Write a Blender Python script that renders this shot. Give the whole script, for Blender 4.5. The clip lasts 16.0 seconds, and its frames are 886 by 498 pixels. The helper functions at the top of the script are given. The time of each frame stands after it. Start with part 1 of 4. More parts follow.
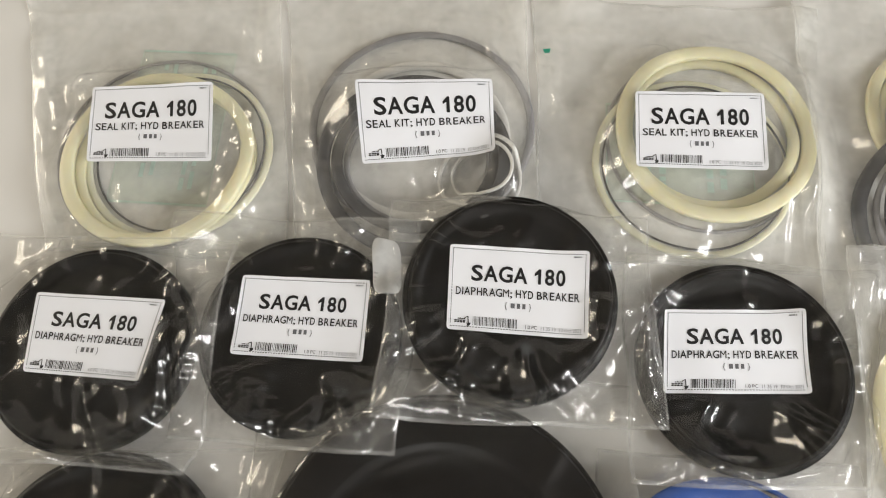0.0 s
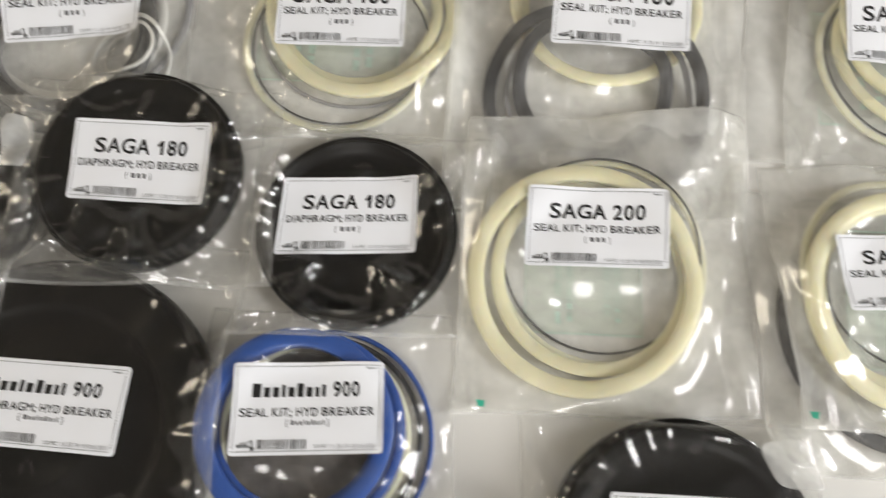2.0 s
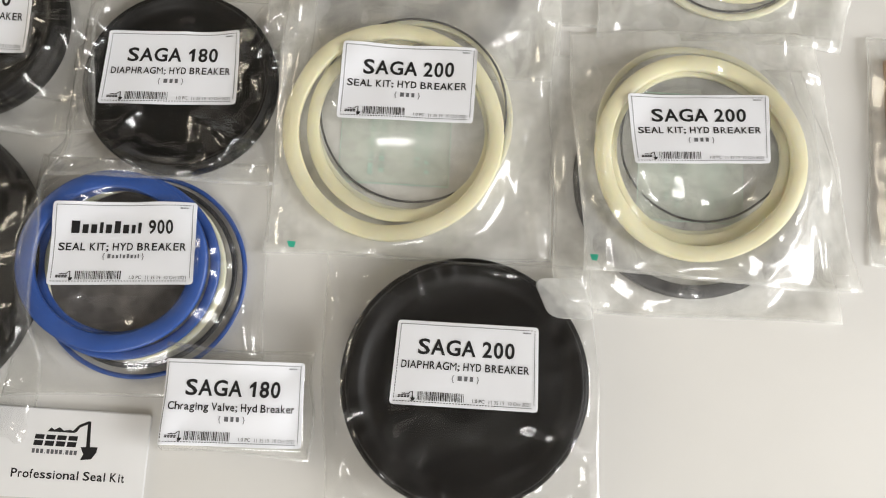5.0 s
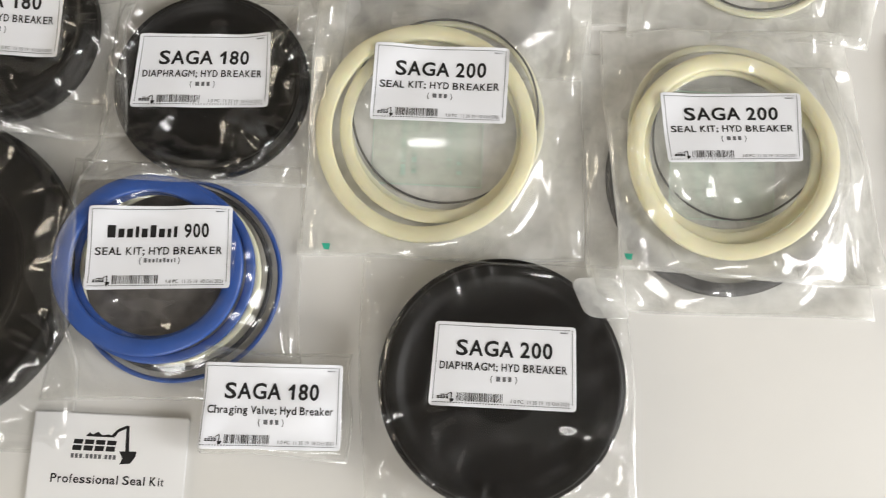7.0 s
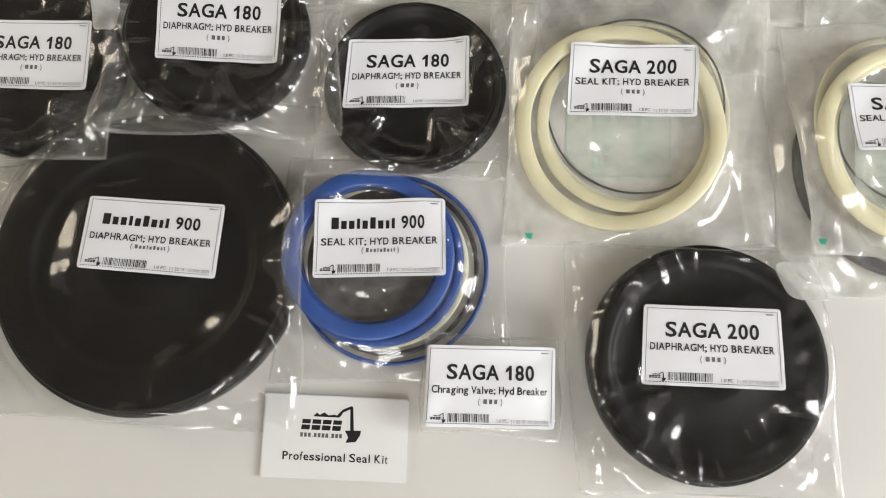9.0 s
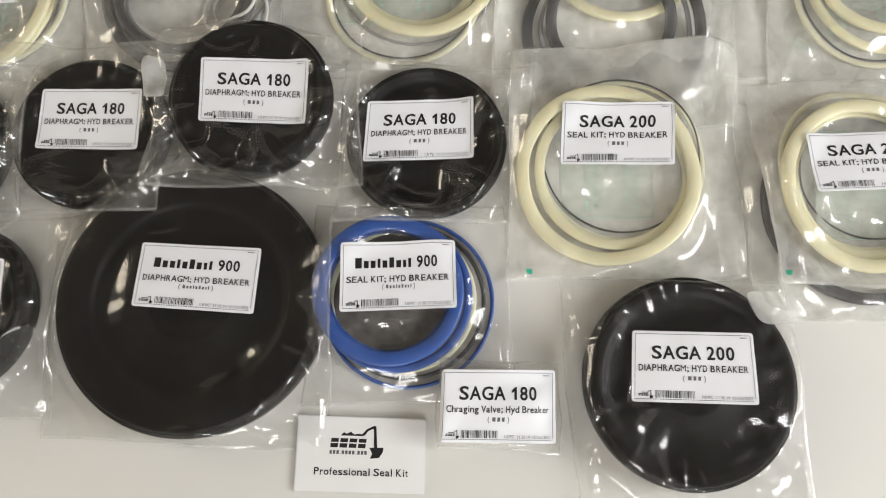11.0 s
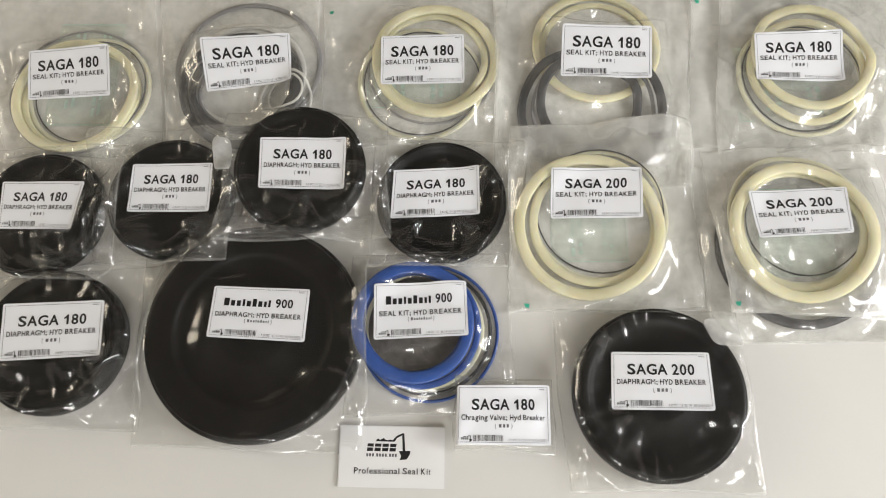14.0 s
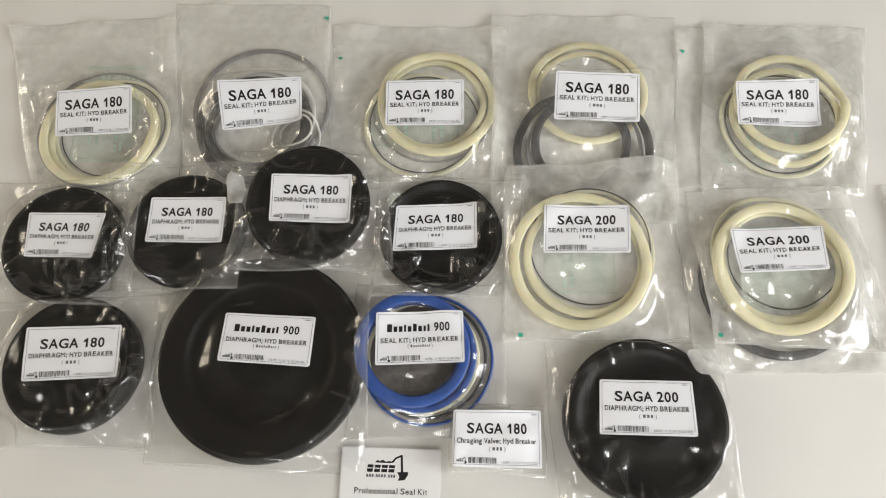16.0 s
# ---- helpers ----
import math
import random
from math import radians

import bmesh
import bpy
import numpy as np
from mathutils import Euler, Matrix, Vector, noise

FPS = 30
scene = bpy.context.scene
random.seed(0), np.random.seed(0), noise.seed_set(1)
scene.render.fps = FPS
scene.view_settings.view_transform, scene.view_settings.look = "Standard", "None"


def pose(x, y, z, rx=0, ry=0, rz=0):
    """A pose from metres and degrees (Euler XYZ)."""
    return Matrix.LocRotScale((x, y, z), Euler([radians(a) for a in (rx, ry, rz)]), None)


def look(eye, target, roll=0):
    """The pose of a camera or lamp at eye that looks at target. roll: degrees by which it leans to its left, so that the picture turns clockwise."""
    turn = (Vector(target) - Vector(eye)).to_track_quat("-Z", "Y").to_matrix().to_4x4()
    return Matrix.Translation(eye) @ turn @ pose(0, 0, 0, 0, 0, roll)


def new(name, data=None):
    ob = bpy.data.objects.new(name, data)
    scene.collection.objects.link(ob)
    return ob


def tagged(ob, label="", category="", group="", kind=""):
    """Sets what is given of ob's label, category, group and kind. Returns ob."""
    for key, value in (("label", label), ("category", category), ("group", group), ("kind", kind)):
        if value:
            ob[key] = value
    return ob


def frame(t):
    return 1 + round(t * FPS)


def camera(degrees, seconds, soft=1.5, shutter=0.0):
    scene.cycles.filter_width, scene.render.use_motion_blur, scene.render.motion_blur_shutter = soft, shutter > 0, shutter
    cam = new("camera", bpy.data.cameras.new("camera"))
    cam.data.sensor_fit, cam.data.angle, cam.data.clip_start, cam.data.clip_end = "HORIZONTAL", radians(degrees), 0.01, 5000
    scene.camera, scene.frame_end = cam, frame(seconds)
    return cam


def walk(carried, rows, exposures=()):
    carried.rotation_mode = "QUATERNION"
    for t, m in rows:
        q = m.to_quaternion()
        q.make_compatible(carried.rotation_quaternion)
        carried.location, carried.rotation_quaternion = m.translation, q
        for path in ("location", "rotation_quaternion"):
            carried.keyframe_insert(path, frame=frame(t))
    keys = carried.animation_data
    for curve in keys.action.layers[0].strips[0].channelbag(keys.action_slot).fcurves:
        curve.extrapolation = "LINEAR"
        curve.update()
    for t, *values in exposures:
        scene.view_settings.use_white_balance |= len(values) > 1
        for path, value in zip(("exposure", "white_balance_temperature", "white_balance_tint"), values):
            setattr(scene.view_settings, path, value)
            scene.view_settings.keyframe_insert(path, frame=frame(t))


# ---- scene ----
cam = camera(64.0, 16.0, soft=1.0, shutter=0.35)
PATH = [
    (0, (0.0213, 0.0033, 0.3985), (-0.0053, 0.1755, -0.0701), -4.89),
    (0.5, (0.0273, 0.0009, 0.3999), (0.0020, 0.1705, -0.0698), -4.61),
    (1, (0.0630, -0.0042, 0.4030), (0.0411, 0.1563, -0.0701), -4.11),
    (1.5, (0.1293, -0.0086, 0.4101), (0.1214, 0.1316, -0.0697), -0.20),
    (2, (0.2214, -0.0333, 0.4019), (0.2194, 0.1039, -0.0789), 1.70),
    (2.5, (0.2880, -0.0507, 0.4033), (0.2963, 0.0676, -0.0825), 6.17),
    (3, (0.3268, -0.0687, 0.4129), (0.3366, 0.0309, -0.0769), 7.95),
    (3.5, (0.3296, -0.0763, 0.4202), (0.3394, 0.0153, -0.0712), 8.99),
    (4, (0.3284, -0.0767, 0.4225), (0.3386, 0.0112, -0.0696), 9.96),
    (6.5, (0.3100, -0.0718, 0.4234), (0.3291, 0.0074, -0.0699), 16.10),
    (7, (0.2990, -0.0727, 0.4235), (0.3165, 0.0066, -0.0699), 14.95),
    (7.5, (0.2602, -0.0837, 0.4260), (0.2711, -0.0017, -0.0671), 10.06),
    (8, (0.2173, -0.0905, 0.4327), (0.2175, -0.0037, -0.0597), 2.59),
    (8.5, (0.1999, -0.0938, 0.4370), (0.1971, -0.0059, -0.0552), 0.39),
    (11, (0.1860, -0.1059, 0.4970), (0.1827, 0.0070, 0.0099), -0.62),
    (11.5, (0.1810, -0.1100, 0.5273), (0.1748, 0.0114, 0.0423), -2.27),
    (12, (0.1702, -0.1197, 0.5384), (0.1631, 0.0079, 0.0550), -2.96),
    (12.5, (0.1734, -0.1298, 0.5649), (0.1660, 0.0031, 0.0830), -3.17),
    (13, (0.1802, -0.1306, 0.5714), (0.1727, 0.0084, 0.0912), -3.13),
    (13.5, (0.1790, -0.1311, 0.5826), (0.1711, 0.0126, 0.1037), -3.02),
    (14, (0.1814, -0.1437, 0.6085), (0.1729, 0.0049, 0.1312), -2.93),
    (14.5, (0.1846, -0.1484, 0.6252), (0.1741, 0.0068, 0.1500), -3.30),
    (15, (0.1826, -0.1512, 0.6344), (0.1717, 0.0103, 0.1613), -3.08),
    (15.5, (0.1892, -0.1545, 0.6402), (0.1775, 0.0135, 0.1694), -3.02),
    (16, (0.1859, -0.1567, 0.6442), (0.1751, 0.0141, 0.1744), -2.62),
]
EXPOSURES = [(0.0, 0.19), (2.5, 0.01), (4.0, -0.03), (7.0, -0.02), (11.0, 0.02), (16.0, -0.03)]
walk(cam, [(t, look(eye, target, roll)) for t, eye, target, roll in PATH], EXPOSURES)

# ---- light ----
MM = 0.001
world = bpy.data.worlds.new("sky")
scene.world = world
world.use_nodes = True
sky = world.node_tree.nodes.new("ShaderNodeTexSky")
sky.sky_type = "NISHITA"
sky.sun_disc = False
sky.sun_elevation, sky.sun_rotation = radians(40), radians(110)
world.node_tree.nodes["Background"].inputs["Strength"].default_value = 0.08
world.node_tree.links.new(sky.outputs["Color"], world.node_tree.nodes["Background"].inputs["Color"])

# bags lie over bags: let light through many films
scene.cycles.transparent_max_bounces = 32

# the unseen room added round the table: x, y, floor and ceiling
RX0, RX1, RY0, RY1, RZ0, RZ1 = -2.2, 2.1, -2.2, 2.6, -0.75, 1.85
# windows, all out of view: wall, start and end along the wall, sill and head
WINDOWS = [("east", -0.75, 0.15, 0.4, 1.4), ("west", 0.4, 1.2, 0.4, 1.5), ("south", -0.15, 0.95, 0.6, 1.55)]


def window_lamp(name, at, toward, width, height, power, colour):
    data = bpy.data.lights.new(name, "AREA")
    data.shape, data.size, data.size_y = "RECTANGLE", width, height
    data.energy, data.color = power, colour
    ob = new(name, data)
    ob.matrix_world = look(at, toward)
    return ob


window_lamp("window_light", (RX1 + 0.02, -0.3, 0.9), (RX1 - 1, -0.3, 0.9), 0.82, 0.92, 45.0, (0.985, 0.985, 0.98))
# warm fill added from the west, where no window is known
window_lamp("window_light", (RX0 - 0.02, 0.8, 0.95), (RX0 + 1, 0.8, 0.95), 0.7, 1.0, 22.0, (1.0, 0.88, 0.68))

# unseen front window, added so that more film creases catch a highlight
window_lamp("window_light", (0.4, RY0 - 0.02, 1.05), (0.4, RY0 + 1, 1.05), 1.0, 0.85, 35.0, (1.0, 0.98, 0.94))


# ---- materials ----
def material(name):
    mat = bpy.data.materials.new(name)
    mat.use_nodes = True
    return mat, mat.node_tree.nodes, mat.node_tree.links


def surface(name, colour, rough, spread=0.12, scale=60.0, bump=0.05, fine=900.0, metal=0.0, sss=0.0, spec=0.5, coat=0.0):
    """A plain surface with stains at one scale and grain at a finer one."""
    mat, nodes, links = material(name)
    p = nodes["Principled BSDF"]
    p.inputs["Metallic"].default_value = metal
    p.inputs["Specular IOR Level"].default_value = spec
    p.inputs["Coat Weight"].default_value = coat
    if sss:
        p.inputs["Subsurface Weight"].default_value = sss
        p.inputs["Subsurface Radius"].default_value = (1.0, 0.8, 0.4)
        p.inputs["Subsurface Scale"].default_value = 0.004
    coord = nodes.new("ShaderNodeTexCoord")
    big = nodes.new("ShaderNodeTexNoise")
    big.inputs["Scale"].default_value, big.inputs["Detail"].default_value = scale, 5
    small = nodes.new("ShaderNodeTexNoise")
    small.inputs["Scale"].default_value, small.inputs["Detail"].default_value = fine, 3
    links.new(coord.outputs["Object"], big.inputs["Vector"])
    links.new(coord.outputs["Object"], small.inputs["Vector"])
    ramp = nodes.new("ShaderNodeMapRange")
    ramp.inputs["From Min"].default_value, ramp.inputs["From Max"].default_value = 0.3, 0.7
    ramp.inputs["To Min"].default_value, ramp.inputs["To Max"].default_value = 1 - spread, 1 + spread
    links.new(big.outputs["Fac"], ramp.inputs["Value"])
    mix = nodes.new("ShaderNodeMix")
    mix.data_type, mix.blend_type = "RGBA", "MULTIPLY"
    mix.inputs["Factor"].default_value = 1.0
    mix.inputs["A"].default_value = (*colour, 1)
    links.new(ramp.outputs["Result"], mix.inputs["B"])
    links.new(mix.outputs["Result"], p.inputs["Base Color"])
    rr = nodes.new("ShaderNodeMapRange")
    rr.inputs["To Min"].default_value, rr.inputs["To Max"].default_value = rough * 0.85, min(1, rough * 1.15)
    links.new(small.outputs["Fac"], rr.inputs["Value"])
    links.new(rr.outputs["Result"], p.inputs["Roughness"])
    if bump:
        b = nodes.new("ShaderNodeBump")
        b.inputs["Strength"].default_value, b.inputs["Distance"].default_value = bump, 0.0005
        links.new(small.outputs["Fac"], b.inputs["Height"])
        links.new(b.outputs["Normal"], p.inputs["Normal"])
    return mat


def film_material(name, milk, rough, gloss, tone=(1.0, 1.0, 0.976)):
    """Clear polythene: mostly see-through, a little milky, glossy by its angle."""
    mat, nodes, links = material(name)
    nodes.remove(nodes["Principled BSDF"])
    clear = nodes.new("ShaderNodeBsdfTransparent")
    clear.inputs["Color"].default_value = (0.995, 0.995, 0.992, 1)
    lit = nodes.new("ShaderNodeBsdfDiffuse")
    lit.inputs["Color"].default_value = (*(0.62 * c for c in tone), 1)
    passed = nodes.new("ShaderNodeBsdfTranslucent")
    passed.inputs["Color"].default_value = (*(0.36 * c for c in tone), 1)
    haze = nodes.new("ShaderNodeAddShader")
    links.new(lit.outputs["BSDF"], haze.inputs[0])
    links.new(passed.outputs["BSDF"], haze.inputs[1])
    body = nodes.new("ShaderNodeMixShader")
    coord = nodes.new("ShaderNodeTexCoord")
    cloud = nodes.new("ShaderNodeTexNoise")
    cloud.inputs["Scale"].default_value, cloud.inputs["Detail"].default_value = 45.0, 6
    links.new(coord.outputs["Object"], cloud.inputs["Vector"])
    amount = nodes.new("ShaderNodeMapRange")
    amount.inputs["From Min"].default_value, amount.inputs["From Max"].default_value = 0.3, 0.75
    amount.inputs["To Min"].default_value, amount.inputs["To Max"].default_value = milk * 0.6, milk * 1.5
    links.new(cloud.outputs["Fac"], amount.inputs["Value"])
    links.new(amount.outputs["Result"], body.inputs["Fac"])
    links.new(clear.outputs["BSDF"], body.inputs[1])
    links.new(haze.outputs["Shader"], body.inputs[2])
    shine = nodes.new("ShaderNodeBsdfGlossy")
    shine.inputs["Roughness"].default_value = rough
    broad = nodes.new("ShaderNodeBsdfGlossy")
    broad.inputs["Roughness"].default_value = 0.36
    sheen = nodes.new("ShaderNodeMixShader")
    sheen.inputs["Fac"].default_value = 0.2
    links.new(shine.outputs["BSDF"], sheen.inputs[1])
    links.new(broad.outputs["BSDF"], sheen.inputs[2])
    wave = nodes.new("ShaderNodeTexNoise")
    wave.inputs["Scale"].default_value, wave.inputs["Detail"].default_value = 26.0, 1.0
    wave.inputs["Distortion"].default_value = 0.8
    links.new(coord.outputs["Object"], wave.inputs["Vector"])
    bump = nodes.new("ShaderNodeBump")
    bump.inputs["Strength"].default_value, bump.inputs["Distance"].default_value = 0.2, 0.003
    links.new(wave.outputs["Fac"], bump.inputs["Height"])
    links.new(bump.outputs["Normal"], shine.inputs["Normal"])
    links.new(bump.outputs["Normal"], broad.inputs["Normal"])
    angle = nodes.new("ShaderNodeLayerWeight")
    angle.inputs["Blend"].default_value = 0.5
    links.new(bump.outputs["Normal"], angle.inputs["Normal"])
    steep = nodes.new("ShaderNodeMath")
    steep.operation = "POWER"
    steep.inputs[1].default_value = 5.0
    links.new(angle.outputs["Facing"], steep.inputs[0])
    strength = nodes.new("ShaderNodeMath")
    strength.operation = "MULTIPLY_ADD"
    strength.use_clamp = True
    strength.inputs[1].default_value, strength.inputs[2].default_value = 0.75 * gloss, 0.08 * gloss
    links.new(steep.outputs["Value"], strength.inputs[0])
    out = nodes.new("ShaderNodeMixShader")
    links.new(strength.outputs["Value"], out.inputs["Fac"])
    links.new(body.outputs["Shader"], out.inputs[1])
    links.new(sheen.outputs["Shader"], out.inputs[2])
    links.new(out.outputs["Shader"], nodes["Material Output"].inputs["Surface"])
    return mat


FILM = film_material("clear polythene", 0.007, 0.075, 0.85, (1.0, 0.97, 0.92))
FILM_BACK = film_material("polythene underside", 0.14, 0.25, 0.1)
HEAVY = film_material("heavy polythene", 0.115, 0.10, 1.0, (1.0, 0.985, 0.94))
HEAVY_BACK = film_material("milky polythene underside", 0.6, 0.25, 0.1)
FLAP = film_material("folded polythene", 0.5, 0.15, 1.0)
SEAM = film_material("heat-sealed polythene", 0.16, 0.25, 0.7)
TABLE = surface("white laminate", (0.74, 0.725, 0.69), 0.32, 0.03, 9.0, 0.03, 700.0)
TABLE_EDGE = surface("table edge", (0.6, 0.58, 0.54), 0.4)
RUBBER = surface("black rubber", (0.006, 0.0055, 0.005), 0.42, 0.25, 40.0, 0.02, 1600.0, spec=0.12)
CREAM = surface("cream polyurethane", (0.83, 0.785, 0.53), 0.38, 0.06, 50.0, 0.03, 700.0, sss=0.25)
PALE = surface("pale polyurethane", (0.78, 0.765, 0.58), 0.35, 0.06, 50.0, 0.03, 700.0, sss=0.2)
CLEARISH = surface("whitish plastic", (0.78, 0.77, 0.73), 0.3, 0.05, 50.0, 0.02, 700.0)
NITRILE = surface("dark nitrile rubber", (0.02, 0.02, 0.023), 0.5, 0.2, 60.0, 0.1, 1500.0)
PAD = surface("grey-brown rubber", (0.17, 0.155, 0.14), 0.5, 0.3, 90.0, 0.1, 1200.0)
GREYRING = surface("grey rubber", (0.26, 0.255, 0.26), 0.5, 0.15, 60.0, 0.08, 1500.0)
BLUE = surface("blue polyurethane", (0.026, 0.085, 0.33), 0.36, 0.12, 60.0, 0.04, 900.0)
PAPER = surface("white sticker paper", (0.82, 0.83, 0.865), 0.42, 0.015, 30.0, 0.02, 1500.0)
CARDSTOCK = surface("white card", (0.85, 0.85, 0.85), 0.45, 0.015, 30.0, 0.02, 1200.0)
INK = surface("black ink", (0.012, 0.012, 0.013), 0.45, 0.1, 200.0, 0.0)
GREYINK = surface("grey ink", (0.13, 0.13, 0.14), 0.5, 0.1, 200.0, 0.0)
GREEN = surface("green print", (0.03, 0.36, 0.24), 0.5, 0.15, 200.0, 0.0)
PALEGREEN = surface("faded green print", (0.48, 0.64, 0.56), 0.6, 0.15, 200.0, 0.0)
TINT = film_material("greenish printed ground", 0.5, 0.4, 0.2, (0.86, 0.93, 0.84))
STEEL = surface("plated steel", (0.55, 0.53, 0.48), 0.3, 0.1, 100.0, 0.05, 900.0, metal=1.0)
BROWN = surface("brown kraft card", (0.36, 0.24, 0.15), 0.7, 0.12, 60.0, 0.1, 900.0)
WALL = surface("painted wall", (0.70, 0.68, 0.64), 0.85, 0.03, 2.0, 0.05, 200.0)
# ceiling out of view, darkened so film and black rubber mirror little
CEILING = surface("dark unseen ceiling", (0.15, 0.14, 0.13), 0.9, 0.02, 2.0, 0.05, 200.0)
FLOOR = surface("floor boards", (0.33, 0.27, 0.20), 0.5, 0.15, 3.0, 0.05, 90.0)
FRAME = surface("window frame", (0.8, 0.8, 0.8), 0.4)


# ---- mesh helpers ----
def link_mesh(name, verts, faces, mat, parent=None, label="", smooth=True):
    me = bpy.data.meshes.new(name)
    me.from_pydata([tuple(v) for v in verts], [], [tuple(f) for f in faces])
    me.materials.append(mat)
    if smooth:
        me.polygons.foreach_set("use_smooth", [True] * len(me.polygons))
    me.update()
    ob = new(name, me)
    if parent is not None:
        ob.parent = parent
    if label:
        ob["label"] = label
    return ob


def part(name, bm, mat, parent=None, label="", smooth=False):
    me = bpy.data.meshes.new(name)
    bm.to_mesh(me)
    bm.free()
    me.materials.append(mat)
    if smooth:
        me.polygons.foreach_set("use_smooth", [True] * len(me.polygons))
    ob = new(name, me)
    if parent is not None:
        ob.parent = parent
    if label:
        ob["label"] = label
    return ob


def box(bm, x0, y0, z0, x1, y1, z1, bevel=0.0):
    made = bmesh.ops.create_cube(bm, size=1.0)["verts"]
    bmesh.ops.scale(bm, vec=(x1 - x0, y1 - y0, z1 - z0), verts=made)
    bmesh.ops.translate(bm, vec=((x0 + x1) / 2, (y0 + y1) / 2, (z0 + z1) / 2), verts=made)
    if bevel:
        edges = list({e for v in made for e in v.link_edges})
        bmesh.ops.bevel(bm, geom=edges, offset=bevel, segments=2, affect="EDGES", profile=0.5)


def empty(name, at=(0, 0, 0)):
    ob = new(name)
    ob.location = at
    ob.empty_display_size = 0.02
    return ob


# ---- the room, out of view, added to hold and bounce the light ----
def wall(name, axis, at, a0, a1, holes):
    """A wall 0.12 thick along one axis, with openings cut through it."""
    out = 0.12 if at > 0 else -0.12
    bm = bmesh.new()
    cuts = [(a0, a1, RZ0, RZ1)]
    for h0, h1, s0, s1 in holes:
        cuts = [(a0, h0, RZ0, RZ1), (h1, a1, RZ0, RZ1), (h0, h1, RZ0, s0), (h0, h1, s1, RZ1)]
    lo, hi = min(at, at + out), max(at, at + out)
    for b0, b1, z0, z1 in cuts:
        if axis == "x":
            box(bm, lo, b0, z0, hi, b1, z1)
        else:
            box(bm, b0, lo, z0, b1, hi, z1)
    return tagged(part(name, bm, WALL), "unseen off-white room wall that closes in the light", "wall", kind="structure")


wall("wall_east", "x", RX1, RY0, RY1, [w[1:] for w in WINDOWS if w[0] == "east"])
wall("wall_west", "x", RX0, RY0, RY1, [w[1:] for w in WINDOWS if w[0] == "west"])
wall("wall_north", "y", RY1, RX0 - 0.12, RX1 + 0.12, [])
wall("wall_south", "y", RY0, RX0 - 0.12, RX1 + 0.12, [w[1:] for w in WINDOWS if w[0] == "south"])
bm = bmesh.new()
box(bm, RX0 - 0.12, RY0 - 0.12, RZ0 - 0.1, RX1 + 0.12, RY1 + 0.12, RZ0 - 0.002)
tagged(part("floor", bm, FLOOR), "brown wooden floor of the room", "floor", kind="structure")
bm = bmesh.new()
box(bm, RX0 - 0.12, RY0 - 0.12, RZ1 + 0.002, RX1 + 0.12, RY1 + 0.12, RZ1 + 0.1)
tagged(part("ceiling", bm, CEILING), "unseen dark ceiling that keeps reflections in the film dim", "ceiling", kind="structure")
for n, (side, w0, w1, s0, s1) in enumerate(WINDOWS):
    x = RX1 + 0.05 if side == "east" else RX0 - 0.05
    win = empty("window_%d" % (n + 1), (x, (w0 + w1) / 2, s0))
    if side == "south":
        win.location = ((w0 + w1) / 2, RY0 - 0.05, s0)
        win.rotation_euler = (0, 0, radians(90))
    tagged(win, "unseen white framed window with plain glazing bars", "window", kind="structure")
    for a0, a1, b0, b1 in ((w0, w1, s0, s0 + 0.05), (w0, w1, s1 - 0.05, s1), (w0, w0 + 0.05, s0 + 0.05, s1 - 0.05),
                           (w1 - 0.05, w1, s0 + 0.05, s1 - 0.05), ((w0 + w1) / 2 - 0.03, (w0 + w1) / 2 + 0.03, s0 + 0.05, s1 - 0.05)):
        bm = bmesh.new()
        box(bm, -0.025, a0 - (w0 + w1) / 2, b0 - s0, 0.025, a1 - (w0 + w1) / 2, b1 - s0)
        part("frame_bar", bm, FRAME, win)

# ---- the table ----
table = empty("table", (0.2, 0.1, -0.03))
tagged(table, "large table with a smooth off-white laminate top", "table")
bm = bmesh.new()
box(bm, -1.0, -0.6, 0.0, 1.0, 0.75, 0.03, 0.002)
part("tabletop", bm, TABLE, table)
for lx in (-0.95, 0.9):
    for ly in (-0.55, 0.65):
        bm = bmesh.new()
        box(bm, lx, ly, -0.72, lx + 0.05, ly + 0.05, 0.0, 0.003)
        part("leg", bm, TABLE_EDGE, table)

# ---- the height of what lies on the table, in a grid of 1 mm cells ----
GX0, GX1, GY0, GY1 = -400, 800, -260, 460
XX, YY = np.meshgrid(np.arange(GX0, GX1, dtype=float), np.arange(GY0, GY1, dtype=float))
HM = np.zeros_like(XX)
WHOLE = (GX0, GY0, XX, YY, HM)


def window_on(x0, x1, y0, y1):
    """Work on one stretch of the grid: the arrays become views of the whole ones."""
    global GX0, GY0, XX, YY, HM
    gx, gy, xx, yy, hm = WHOLE
    i0, i1 = max(0, int(x0 - gx)), min(xx.shape[1], int(x1 - gx))
    j0, j1 = max(0, int(y0 - gy)), min(xx.shape[0], int(y1 - gy))
    GX0, GY0 = gx + i0, gy + j0
    XX, YY, HM = xx[j0:j1, i0:i1], yy[j0:j1, i0:i1], hm[j0:j1, i0:i1]


def box_blur(a, r):
    if r < 1:
        return a
    for axis in (0, 1):
        pad = [(0, 0), (0, 0)]
        pad[axis] = (r + 1, r)
        c = np.cumsum(np.pad(a, pad, mode="edge"), axis=axis)
        n = a.shape[axis]
        hi = np.take(c, np.arange(2 * r + 1, 2 * r + 1 + n), axis=axis)
        lo = np.take(c, np.arange(0, n), axis=axis)
        a = (hi - lo) / (2 * r + 1)
    return a


def blur(a, r):
    return box_blur(box_blur(a, r), r)


